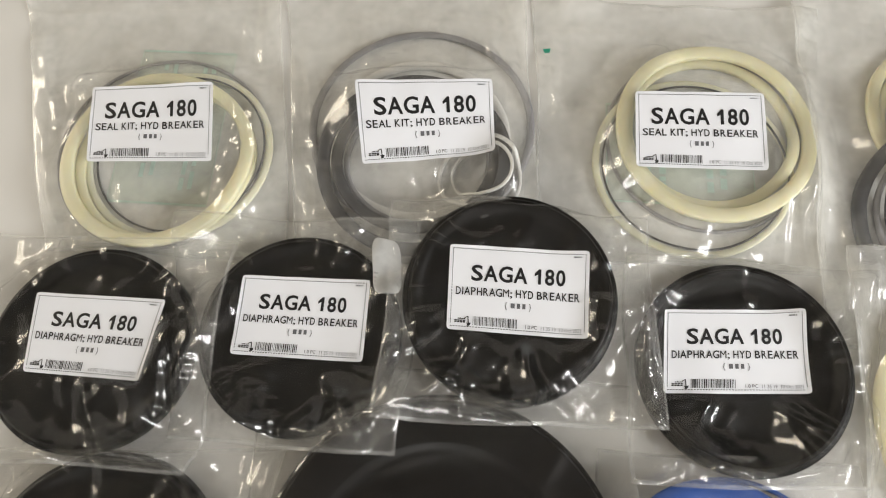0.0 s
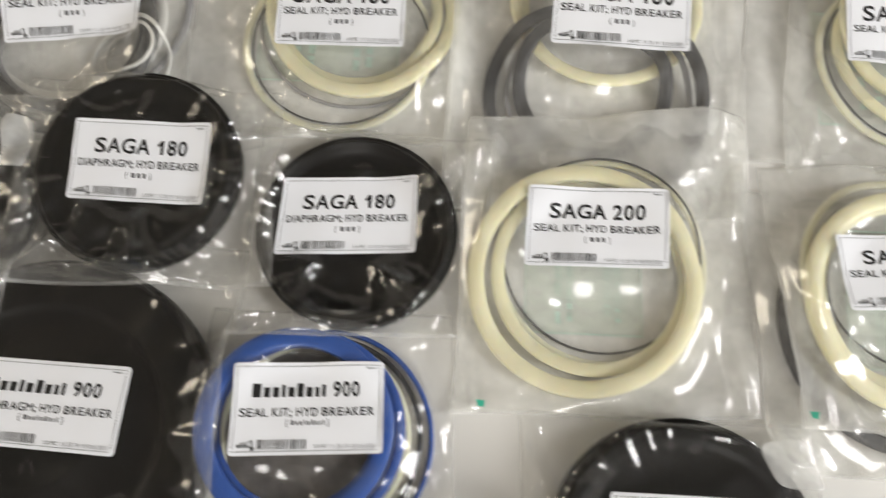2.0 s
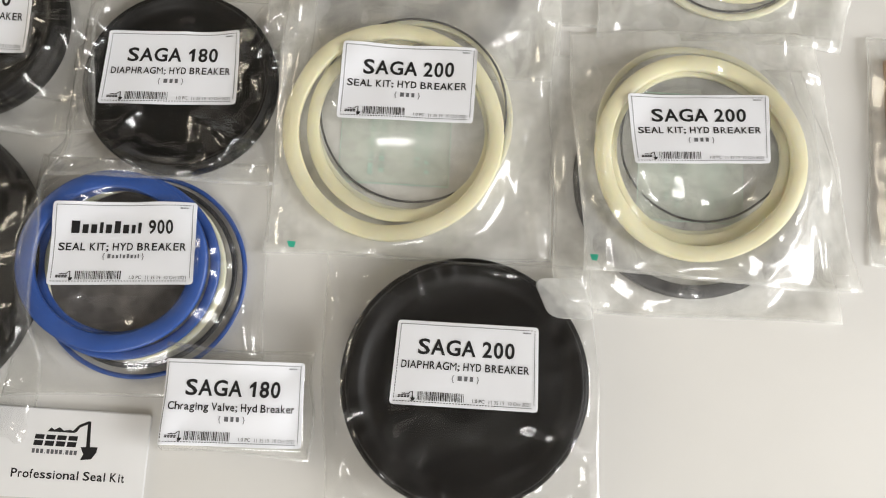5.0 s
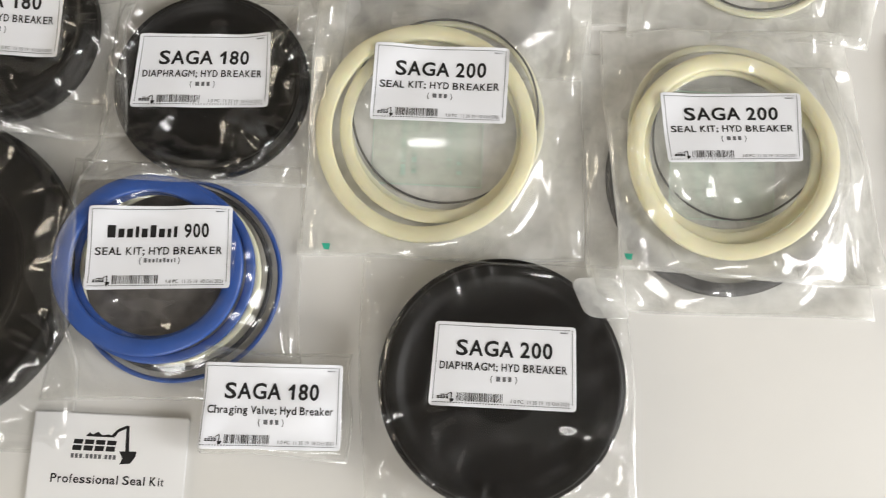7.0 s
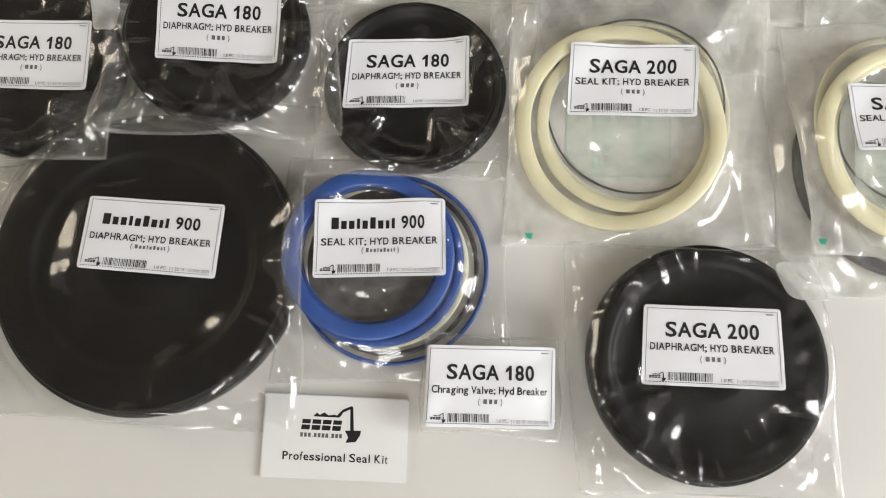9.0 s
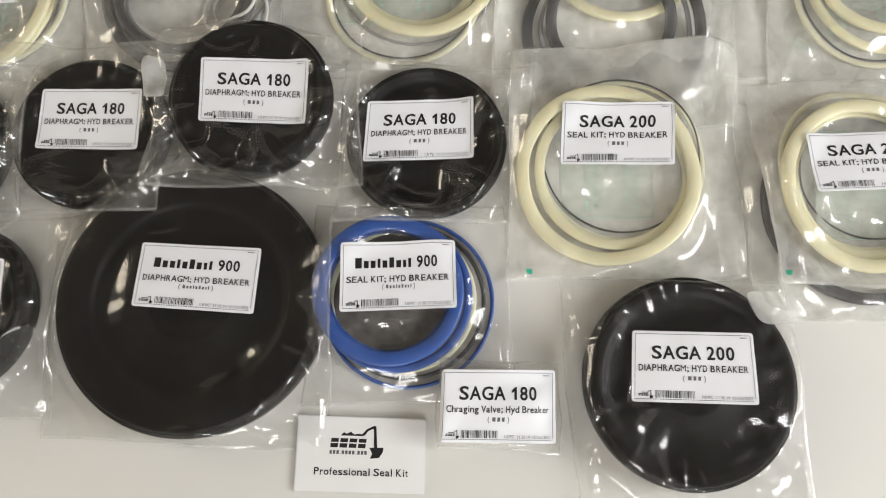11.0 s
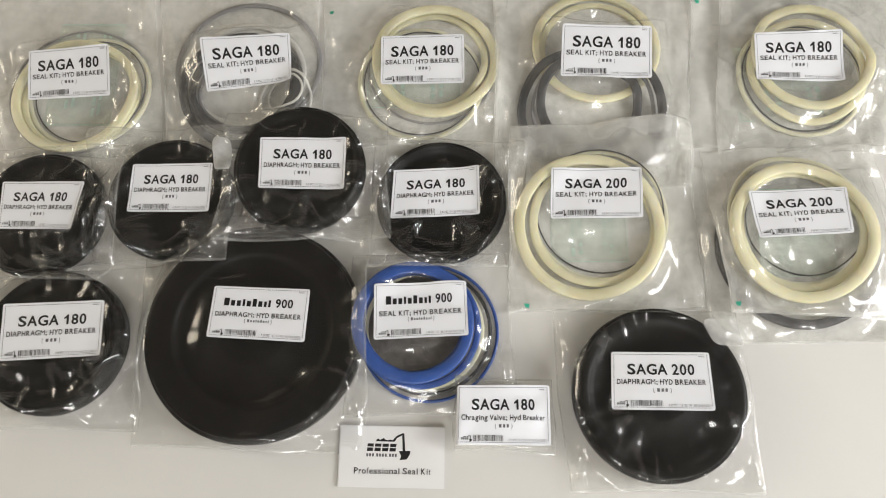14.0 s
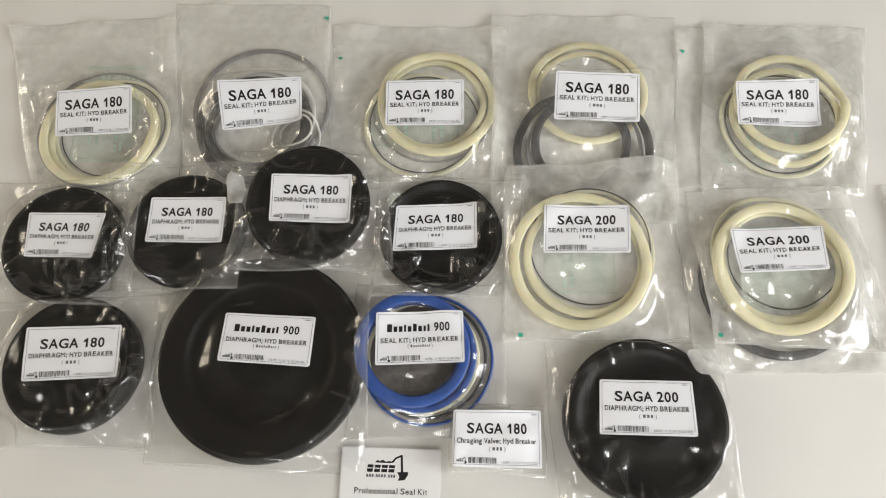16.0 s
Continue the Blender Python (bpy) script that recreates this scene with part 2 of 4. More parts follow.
def dilate(a, r):
    out = a.copy()
    for axis in (0, 1):
        base = out.copy()
        for s in range(1, r + 1):
            out = np.maximum(out, np.maximum(np.roll(base, s, axis), np.roll(base, -s, axis)))
    return out


def grid_at(a, x, y):
    """Bilinear value of a grid at places in mm."""
    fx = np.clip(np.asarray(x, float) - GX0, 0, a.shape[1] - 1.001)
    fy = np.clip(np.asarray(y, float) - GY0, 0, a.shape[0] - 1.001)
    i, j = fx.astype(int), fy.astype(int)
    u, v = fx - i, fy - j
    return (a[j, i] * (1 - u) + a[j, i + 1] * u) * (1 - v) + (a[j + 1, i] * (1 - u) + a[j + 1, i + 1] * u) * v


def gradient_noise(x, y, seed):
    """Smooth noise of about -1 to 1 over arrays of places, one cell a unit."""
    rng = np.random.RandomState(seed)
    turn = rng.rand(64, 64) * 2 * np.pi
    gx, gy = np.cos(turn), np.sin(turn)
    i, j = np.floor(x).astype(int), np.floor(y).astype(int)
    u, v = x - i, y - j

    def corner(di, dj):
        a, b = (i + di) % 64, (j + dj) % 64
        return gx[a, b] * (u - di) + gy[a, b] * (v - dj)

    su, sv = u * u * u * (u * (u * 6 - 15) + 10), v * v * v * (v * (v * 6 - 15) + 10)
    low = corner(0, 0) * (1 - su) + corner(1, 0) * su
    high = corner(0, 1) * (1 - su) + corner(1, 1) * su
    return 1.5 * (low * (1 - sv) + high * sv)


def creases(x, y, seed, size, turn=0.0, stretch=2.5):
    """Sharp-backed folds, 0 to 1, longer along one direction."""
    c, s = math.cos(turn), math.sin(turn)
    a, b = (c * x + s * y) / (size * stretch), (-s * x + c * y) / size
    wob = gradient_noise(a * 0.7 + 9.1, b * 0.7 + 3.3, seed + 5)
    n = gradient_noise(a + 0.5 * wob, b + 0.6 * wob, seed)
    return np.clip(1 - np.abs(n) * 3.1, 0, 1) ** 1.35


def facets(x, y, seed, size, turn=0.0, stretch=1.6):
    """Crushed film: hollow facets that meet in sharp ridges, about 0 to 0.6."""
    rng = np.random.RandomState(seed)
    jx, jy, tx, ty, up = (rng.rand(64, 64) - 0.5 for _ in range(5))
    c, s = math.cos(turn), math.sin(turn)
    a, b = (c * x + s * y) / (size * stretch), (-s * x + c * y) / size
    wob = gradient_noise(a * 0.8 + 5.3, b * 0.8 + 1.7, seed + 2)
    a, b = a + 0.35 * wob, b - 0.35 * wob
    i, j = np.floor(a).astype(int), np.floor(b).astype(int)
    best = np.full_like(a, 9.0)
    for di in (-1, 0, 1):
        for dj in (-1, 0, 1):
            p, q = (i + di) % 64, (j + dj) % 64
            da, db = a - (i + di + 0.5 + 0.9 * jx[p, q]), b - (j + dj + 0.5 + 0.9 * jy[p, q])
            best = np.minimum(best, 0.9 * (da * da + db * db) + 1.1 * (tx[p, q] * da + ty[p, q] * db) + 0.35 * up[p, q])
    return np.clip(best + 0.2, 0, 1)


def smooth01(a):
    a = np.clip(a, 0, 1)
    return a * a * (3 - 2 * a)


# ---- seals and diaphragms ----
def ring(support, cx, cy, outer, w, h, mat, label, group, square=True, oval=0.0, turn=0.0):
    """A flexible seal ring draped over what lies under it; support is the grid, which it then heightens."""
    n = 144
    th = np.linspace(0, 2 * np.pi, n, endpoint=False)
    mid = outer - w / 2
    shape = 1 + oval * np.cos(2 * (th - turn))
    s = np.full(n, -1.0)
    for d in (-0.5, -0.25, 0, 0.25, 0.5):
        r = (mid + d * w) * shape
        s = np.maximum(s, grid_at(support, cx + r * np.cos(th), cy + r * np.sin(th)))
    top = s.copy()
    for k in range(1, 5):
        top = np.maximum(top, np.maximum(np.roll(s, k), np.roll(s, -k)))
    z = top.copy()
    for _ in range(6):
        z = np.maximum((np.roll(z, 1) + np.roll(z, -1) + np.roll(z, 2) + np.roll(z, -2) + z) / 5, s)
    z = z + 0.15
    if square:
        c = min(w, h) * 0.22
        prof = [(-w / 2, c), (-w / 2 + c, 0), (w / 2 - c, 0), (w / 2, c), (w / 2, h - c), (w / 2 - c, h - 0.15 * c), (0.0, h),
                (-w / 2 + c, h - 0.15 * c), (-w / 2, h - c)]
    else:
        prof = [(w / 2 * math.cos(a), h / 2 + h / 2 * math.sin(a)) for a in np.linspace(0, 2 * np.pi, 12, endpoint=False)]
    m = len(prof)
    verts, faces = [], []
    for i in range(n):
        for pr, pz in prof:
            r = mid * shape[i] + pr
            verts.append(((r * math.cos(th[i])) * MM, (r * math.sin(th[i])) * MM, (z[i] + pz - z.min()) * MM))
    for i in range(n):
        k = (i + 1) % n
        for j in range(m):
            q = (j + 1) % m
            if square:
                faces.append((i * m + j, k * m + j, k * m + q, i * m + q))
            else:
                faces.append((i * m + j, i * m + q, k * m + q, k * m + j))
    ob = link_mesh("seal_ring", verts, faces, mat)
    bm = bmesh.new()
    bm.from_mesh(ob.data)
    bmesh.ops.recalc_face_normals(bm, faces=bm.faces)
    bm.to_mesh(ob.data)
    bm.free()
    ob.location = (cx * MM, cy * MM, z.min() * MM)
    tagged(ob, label, "seal ring", group)
    ang = np.mod(np.arctan2(YY - cy, XX - cx), 2 * np.pi)
    rr = np.hypot(XX - cx, YY - cy) / (1 + oval * np.cos(2 * (ang - turn)))
    near = np.abs(rr - mid) <= w / 2 + 0.7
    zz = np.interp(ang, np.append(th, 2 * np.pi), np.append(z, z[0]))
    support[near] = np.maximum(support[near], zz[near] + h)
    return ob


def dish_profile(radius, height, bowl, floor):
    """Radius and height of a rubber diaphragm from its rim to its middle; bowl: where the sunk middle begins, of the radius;
    floor: its height, of the whole."""
    r, h, k = radius, height, bowl * radius
    return [(r - 3, 0), (r - 0.8, 0.8), (r, 2.5), (r, h * 0.55), (r - 0.5, h * 0.66), (r - 1.5, h * 0.71), (r - 2.6, h * 0.72), (r - 3.3, h * 0.76),
            (r - 3.8, h * 0.90), (r - 4.8, h * 0.985), (r - 6.0, h), (k + 1.5, h * 0.99), (k, h * 0.955), (k - 1.6, h * (0.4 * floor + 0.57)), (k - 3.4, h * (0.8 * floor + 0.18)),
            (k - 6.0, h * floor), (r * 0.36, h * (floor + 0.02)), (r * 0.335, h * (floor + 0.08)), (r * 0.30, h * (floor + 0.085)),
            (r * 0.28, h * (floor + 0.03)), (r * 0.16, h * (floor + 0.02)), (r * 0.08, h * (floor + 0.02))]


def diaphragm(support, cx, cy, radius, height, base, tilt_x, tilt_y, label, group, bowl=0.86, floor=0.78):
    """A moulded rubber dish, lying rim down, its middle based at a height in mm."""
    prof = dish_profile(radius, height, bowl, floor)
    n = 128
    slope = (math.tan(radians(tilt_x)), math.tan(radians(tilt_y)))
    plane = (XX - cx) * slope[0] + (YY - cy) * slope[1]
    dist = np.hypot(XX - cx, YY - cy)
    z0 = base
    verts, faces = [], []
    for r, pz in prof:
        for i in range(n):
            a = 2 * math.pi * i / n
            x, y = r * math.cos(a), r * math.sin(a)
            verts.append((x * MM, y * MM, (pz + x * slope[0] + y * slope[1]) * MM))
    m = len(prof)
    for j in range(m - 1):
        for i in range(n):
            k = (i + 1) % n
            faces.append((j * n + i, j * n + k, (j + 1) * n + k, (j + 1) * n + i))
    verts.append((0, 0, prof[-1][1] * MM))
    top = len(verts) - 1
    for i in range(n):
        faces.append(((m - 1) * n + i, (m - 1) * n + (i + 1) % n, top))
    faces.append(tuple(reversed(range(n))))
    ob = link_mesh("diaphragm", verts, faces, RUBBER)
    ob.location = (cx * MM, cy * MM, z0 * MM)
    tagged(ob, label, "rubber diaphragm", group)
    rs = np.array([p[0] for p in prof[::-1]])
    hs = np.array([p[1] for p in prof[::-1]])
    tall = np.interp(dist, rs, hs)
    tall = np.where(dist > radius - 0.8, height * 0.45, tall)
    near = dist <= radius + 0.6
    support[near] = np.maximum(support[near], (z0 + plane + tall)[near])
    return ob


# ---- printing ----
LETTERS = {}


def lettering(text, bold):
    """The outline of a text as flat triangles, 1 high, from 0 along x."""
    key = (text, bold)
    if key not in LETTERS:
        cu = bpy.data.curves.new("lettering", "FONT")
        cu.body, cu.size, cu.resolution_u, cu.offset = text, 1.0, 3, bold
        ob = bpy.data.objects.new("lettering", cu)
        me = bpy.data.meshes.new_from_object(ob)
        v = np.array([p.co[:2] for p in me.vertices])
        f = [tuple(p.vertices) for p in me.polygons]
        bpy.data.meshes.remove(me)
        bpy.data.objects.remove(ob)
        LETTERS[key] = (v, f)
    return LETTERS[key]


CAP = None


def text_shape(text, x0, x1, base, cap, bold=0.0):
    """Lettering laid into a sheet measured in mm from its top left corner, y down."""
    global CAP
    if CAP is None:
        CAP = float(lettering("H", 0.0)[0][:, 1].max())
    v, f = lettering(text, bold)
    lo, hi = v[:, 0].min(), v[:, 0].max()
    x = x0 + (v[:, 0] - lo) / (hi - lo) * (x1 - x0)
    y = base - v[:, 1] / CAP * cap
    return np.stack([x, y], 1), f


# advance widths of a plain grotesque, in thousandths of its size
ADVANCE = {"A": 722, "B": 722, "C": 722, "D": 722, "E": 667, "F": 611, "G": 778, "H": 722, "I": 278, "K": 722, "L": 611, "M": 833,
           "N": 722, "O": 778, "P": 667, "R": 722, "S": 667, "T": 611, "V": 667, "Y": 667, " ": 278, ";": 333, "c": 556, "f": 333,
           "i": 278, "l": 278, "r": 389, "t": 333, "s": 556, "a": 556, "e": 556, "v": 556, "y": 556, "k": 556, "1": 556}


def spaced_text(text, x0, x1, base, cap, bold=0.0):
    """One shape for each letter, set at the spacing of a plain grotesque."""
    global CAP
    if CAP is None:
        CAP = float(lettering("H", 0.0)[0][:, 1].max())
    wide = [ADVANCE.get(ch, 556 if ch.isdigit() else 611) for ch in text]
    k, x, out = (x1 - x0) / (sum(wide) - 70.0), x0 - 35.0 * (x1 - x0) / (sum(wide) - 70.0), []
    for ch, w in zip(text, wide):
        side = 8 if ch in "AVYTvy" else 75 if ch in "BDEFHIKLMNPRil" else 42
        if ch == "1":
            # a stem with a flag
            l, r = x + 250 * k, x + (250 + 150 * (1 if bold > 0.015 else 0.6)) * k
            out.append((np.array([(l, base), (r, base), (r, base - cap), (r - 0.72 * (r - l), base - cap), (x + 80 * k, base - 0.70 * cap), (x + 80 * k, base - 0.53 * cap), (l, base - 0.66 * cap)]),
                        [(0, 1, 2, 6), (2, 3, 4, 5, 6)]))
        elif ch != " ":
            v, f = lettering(ch, 0.0 if ch in "M;" and bold < 0.015 else bold)
            lo, hi = v[:, 0].min(), v[:, 0].max()
            px = x + (side + (v[:, 0] - lo) / (hi - lo) * (w - 2 * side)) * k
            out.append((np.stack([px, base - v[:, 1] / CAP * cap], 1), f))
        x += w * k
    return out


def join_shapes(shapes):
    verts, faces, n = [], [], 0
    for v, f in shapes:
        verts.append(np.asarray(v, float))
        faces += [tuple(i + n for i in one) for one in f]
        n += len(v)
    return np.concatenate(verts), faces


def bar(x0, y0, x1, y1):
    return np.array([(x0, y0), (x1, y0), (x1, y1), (x0, y1)]), [(0, 3, 2, 1)]


def poly(points):
    return np.array(points, float), [tuple(range(len(points)))[::-1]]


def letter_blocks(x0, x1, base, cap, widths, talls, gap):
    """Plain blocks in the place of a brand's letters."""
    total = sum(widths) + gap * (len(widths) - 1)
    k, x, out = (x1 - x0) / total, x0, []
    for w, t in zip(widths, talls):
        out.append(bar(x, base - cap * t, x + w * k, base))
        x += (w + gap) * k
    return out


def maker_mark(x, y, s):
    """A plain dark mark: blocks, a low heap and a digging arm with its bucket."""
    out = [poly([(x + s * a, y + s * b) for a, b in pts]) for pts in (
        [(2.0, 1.0), (2.6, 0.35), (3.1, 0.7), (3.9, 0.25), (4.6, 0.75), (5.6, 0.55), (6.6, 1.0)],
        [(5.9, 0.85), (6.9, -0.3), (8.3, -0.95), (8.55, -0.6), (7.1, 0.1), (6.6, 0.85)],
        [(8.2, -0.95), (8.7, -0.9), (9.0, 3.1), (8.4, 3.1)],
        [(7.5, 3.1), (10.2, 3.0), (10.1, 3.8), (9.4, 4.9), (7.7, 5.1), (8.1, 4.2)])]
    for k in range(4):
        x0 = x + s * (0.1 + 1.75 * k)
        out.append(poly([(x0 + 0.16 * s, y + 1.5 * s), (x0 + 1.6 * s, y + 1.5 * s), (x0 + 1.5 * s, y + 2.2 * s), (x0 + 0.08 * s, y + 2.2 * s)]))
        out.append(poly([(x0 + 0.06 * s, y + 2.42 * s), (x0 + 1.48 * s, y + 2.42 * s), (x0 + 1.38 * s, y + 3.2 * s), (x0 - 0.04 * s, y + 3.2 * s)]))
    return out


class Sheet:
    """A printed sheet of width by height mm, laid by its corners onto a surface grid."""

    def __init__(self, corners, width, height, surface_grid, lift):
        self.a, self.b, self.c, self.d = (np.array(p[:2], float) for p in corners)
        self.w, self.h, self.grid, self.lift = width, height, surface_grid, lift

    def place(self, xy, extra=0.0):
        u, v = (xy[:, 0] / self.w)[:, None], (xy[:, 1] / self.h)[:, None]
        p = (self.a * (1 - u) + self.b * u) * (1 - v) + (self.d * (1 - u) + self.c * u) * v
        z = grid_at(self.grid, p[:, 0], p[:, 1]) + self.lift + extra
        return np.column_stack([p, z]) * MM


def sheet_body(name, sheet, mat, parent, label="", corner=2.2, thick=0.12):
    """The sheet with rounded corners, following the surface, with a rim that goes down by its thickness."""
    def lines(full):
        inner = np.linspace(corner, full - corner, max(3, int(full / 2.5)))
        ease = corner * np.array([0, 0.1, 0.3, 0.6])
        return np.concatenate([ease, inner, full - ease[::-1]])

    gx, gy = lines(sheet.w), lines(sheet.h)
    X, Y = np.meshgrid(gx, gy)
    cx, cy = np.clip(X, corner, sheet.w - corner), np.clip(Y, corner, sheet.h - corner)
    dx, dy = X - cx, Y - cy
    d, m = np.hypot(dx, dy), np.maximum(np.abs(dx), np.abs(dy))
    k = np.where(d > 0, m / np.maximum(d, 1e-9), 1)
    pts = np.stack([cx + dx * k, cy + dy * k], -1).reshape(-1, 2)
    top = sheet.place(pts)
    nx, ny = len(gx), len(gy)
    faces = [(j * nx + i, (j + 1) * nx + i, (j + 1) * nx + i + 1, j * nx + i + 1) for j in range(ny - 1) for i in range(nx - 1)]
    edge = [i for i in range(nx)] + [j * nx + nx - 1 for j in range(1, ny)] + [(ny - 1) * nx + i for i in range(nx - 2, -1, -1)] + [j * nx for j in range(ny - 2, 0, -1)]
    low = top[edge] - np.array([0, 0, thick * MM])
    n0 = len(top)
    verts = np.concatenate([top, low])
    for q in range(len(edge)):
        r = (q + 1) % len(edge)
        faces.append((edge[q], edge[r], n0 + r, n0 + q))
    return link_mesh(name, verts, faces, mat, parent, label)


def printed(name, sheet, shapes, mat, parent, extra=0.2):
    v, f = join_shapes(shapes)
    step = np.concatenate([np.full(len(p), 0.015 * (k % 4)) for k, (p, _) in enumerate(shapes)])
    return link_mesh(name, sheet.place(v, extra + step), f, mat, parent, smooth=False)


def dashes(w, h, inset, length, gap, thick):
    out = []
    n = int((w - 2 * inset) / (length + gap))
    for i in range(n):
        x = inset + i * (length + gap)
        out += [bar(x, inset, x + length, inset + thick), bar(x, h - inset - thick, x + length, h - inset)]
    n = int((h - 2 * inset) / (length + gap))
    for i in range(n):
        y = inset + i * (length + gap)
        out += [bar(inset, y, inset + thick, y + length), bar(w - inset - thick, y, w - inset, y + length)]
    return out


def barcode(x0, x1, y0, y1, seed):
    rng, x, out = random.Random(seed), x0, []
    while x < x1 - 0.6:
        w = rng.choice((0.22, 0.22, 0.4, 0.6))
        out.append(bar(x, y0, x + w, y1))
        x += w + rng.choice((0.32, 0.5, 0.7))
    return out


def sticker(bag, corners, title, line, seed, grid):
    """The printed sticker on a bag."""
    sheet = Sheet(corners, 80.0, 48.3, grid, 0.36)
    body = sheet_body("sticker", sheet, PAPER, bag, "white printed paper sticker with a dashed border")
    w, h = 80.0, 48.3
    printed("dashed_border", sheet, dashes(w, h, 1.9, 1.0, 0.6, 0.40), INK, body)
    low = 0.0 if title.endswith("200") else 1.1
    if title[0] == "*":
        for block in letter_blocks(10.2, 48.8, 18.3, 7.2, (0.95, 0.7, 0.7, 0.4, 0.7, 0.7, 0.7, 0.45, 0.4), (1, 0.72, 0.72, 0.9, 0.72, 1, 0.72, 0.72, 0.9), 0.34):
            printed("name_bar", sheet, [block], INK, body)
        letters = spaced_text(title[1:], 52.8, 67.2, 18.3, 7.6, 0.02)
        maker = letter_blocks(31.5, 49.0, 33.0, 2.6, (0.95, 0.7, 0.7, 0.4, 0.7, 0.7, 0.7, 0.45, 0.4), (1, 0.74, 0.74, 0.95, 0.74, 1, 0.74, 0.74, 0.95), 0.6)
        maker += [text_shape("{", 28.6, 29.9, 33.2, 3.0), text_shape("}", 50.4, 51.7, 33.2, 3.0)]
    else:
        large = line == SEAL and title.endswith("180")
        letters = spaced_text(title, 9.6, 69.8, 20.8, 9.7, 0.02) if large else spaced_text(title, 12.8, 66.8, 18.9 + low, 8.5, 0.02)
        maker = letter_blocks(36.0, 44.4, 33.2 + low, 2.7, (1.0, 0.8, 0.8), (1, 1, 1), 0.6)
        maker += [text_shape("{", 32.6, 33.9, 33.4 + low, 3.0), text_shape("}", 46.4, 47.7, 33.4 + low, 3.0)]
    for shape in letters:
        printed("title_letter", sheet, [shape], INK, body)
    printed("text_line", sheet, spaced_text(line, 4.2, 75.2, 27.3 + low, 4.3, 0.012), INK, body)
    for shape in maker:
        printed("maker_bar", sheet, [shape], GREYINK, body)
    printed("barcode", sheet, barcode(14.8, 40.5, 40.3, 45.2, seed), INK, body)
    printed("maker_mark", sheet, maker_mark(4.2, 41.2, 0.92), INK, body)
    printed("quantity", sheet, [text_shape("1.0 PC", 44.6, 51.2, 45.0, 1.9, 0.0)], INK, body)
    printed("date_line", sheet, [text_shape("11 35 19  10 Oct 2021", 53.5, 76.0, 45.2, 2.0, 0.0)], GREYINK, body)
    printed("code_bars", sheet, [bar(71.2, 3.3, 72.6, 4.1), bar(72.9, 3.3, 74.2, 4.1), bar(74.7, 3.3, 75.4, 4.1)], GREYINK, body)
    return body


# ---- bags ----
def bag(quad, fill, label, seed, amp=1.4, size=11.0, turn=0.6, stickers=(), puff=0.5, marks=(), slack=1.0, film=None, back=None, rough_folds=0.35, round_at=None, folds=(), flap=(), crush=3.4, lift_edge=4.0, group="bags of parts"):
    """A flat polythene bag round its contents: quad is its corners from the top left clockwise, fill lays the contents."""
    xs, ys = [p[0] for p in quad], [p[1] for p in quad]
    window_on(min(xs) - 22, max(xs) + 22, min(ys) - 22, max(ys) + 22)
    q = [np.array(p, float) for p in quad]
    wide, tall = np.linalg.norm(q[1] - q[0]), np.linalg.norm(q[0] - q[3])

    def place(u, v):
        u, v = np.asarray(u)[..., None], np.asarray(v)[..., None]
        p = (q[0] * (1 - u) + q[1] * u) * (1 - v) + (q[3] * (1 - u) + q[2] * u) * v
        # slightly wavy sides
        edge = 1.3 * np.sin(7 * v + seed) * (2 * u - 1) ** 3
        side = 1.1 * np.sin(6 * u + 2.1 * seed) * (2 * v - 1) ** 3
        return p + np.concatenate([edge, side], -1)

    # inside the outline, and how far from its sides
    inside = np.ones_like(XX, bool)
    far = np.full_like(XX, 1e9)
    sides = []
    for k in range(4):
        a, b = q[k], q[(k + 1) % 4]
        e = (b - a) / np.linalg.norm(b - a)
        d = (XX - a[0]) * e[1] - (YY - a[1]) * e[0]
        far = np.minimum(far, d)
        sides.append(d)
    inside = far > -2.5
    under = blur(dilate(HM, 2), 3)
    under = np.maximum(under, HM) + 0.25
    support = under.copy() + 0.15
    before = support.copy()
    fill(support)
    full = smooth01((support - before) / 2.0)
    reach = smooth01(blur(dilate(full, 10), 9))
    # the upper film spans its contents
    span = np.maximum(blur(dilate(support, 5), 5), blur(dilate(support, 3), 2))
    upper = np.maximum(span, support) + 0.35
    rim = smooth01(far / 9.0)
    pressed = upper.copy()
    upper = upper + puff * reach * rim
    ridge = creases(XX, YY, seed, size, turn, 4.5)
    ridge2 = creases(XX, YY, seed + 31, size * 0.6, turn + 1.1, 4.2)
    ridge3 = creases(XX, YY, seed + 77, size * 1.7, turn + 2.0, 3.0)
    patch = smooth01(0.55 + 0.9 * gradient_noise(XX / 38.0 + seed, YY / 38.0, seed + 3))
    skirt = np.clip(reach - 0.55 * blur(full, 4), 0, 1)
    fold = (rough_folds + skirt) * patch * (0.8 * ridge + 0.2 * ridge2 + 0.6 * ridge3)
    ripple = 0.35 * gradient_noise(XX / 17.0, YY / 17.0, seed + 11) + 0.9 * slack * gradient_noise(XX / 46.0, YY / 46.0, seed + 13)
    crumple = amp * fold * (0.25 + 0.75 * smooth01(far / 14.0)) + (0.5 + ripple).clip(0, 9) * rim * 0.6
    if round_at:
        # folds that run outwards from a round thing
        rx, ry, rr = round_at
        out = np.hypot(XX - rx, YY - ry)
        ang = np.arctan2(YY - ry, XX - rx)
        ray = creases(out, ang * rr, seed + 19, size * 1.0, 0.12, 5.5)
        ray2 = creases(out, ang * rr, seed + 23, size * 0.5, -0.2, 5.0)
        band = smooth01((out - 0.55 * rr) / (0.35 * rr)) * smooth01((rr * 1.5 - out) / (0.4 * rr))
        where = smooth01(0.6 + 1.2 * gradient_noise(ang * 1.3 + 4, out / 60.0, seed + 29))
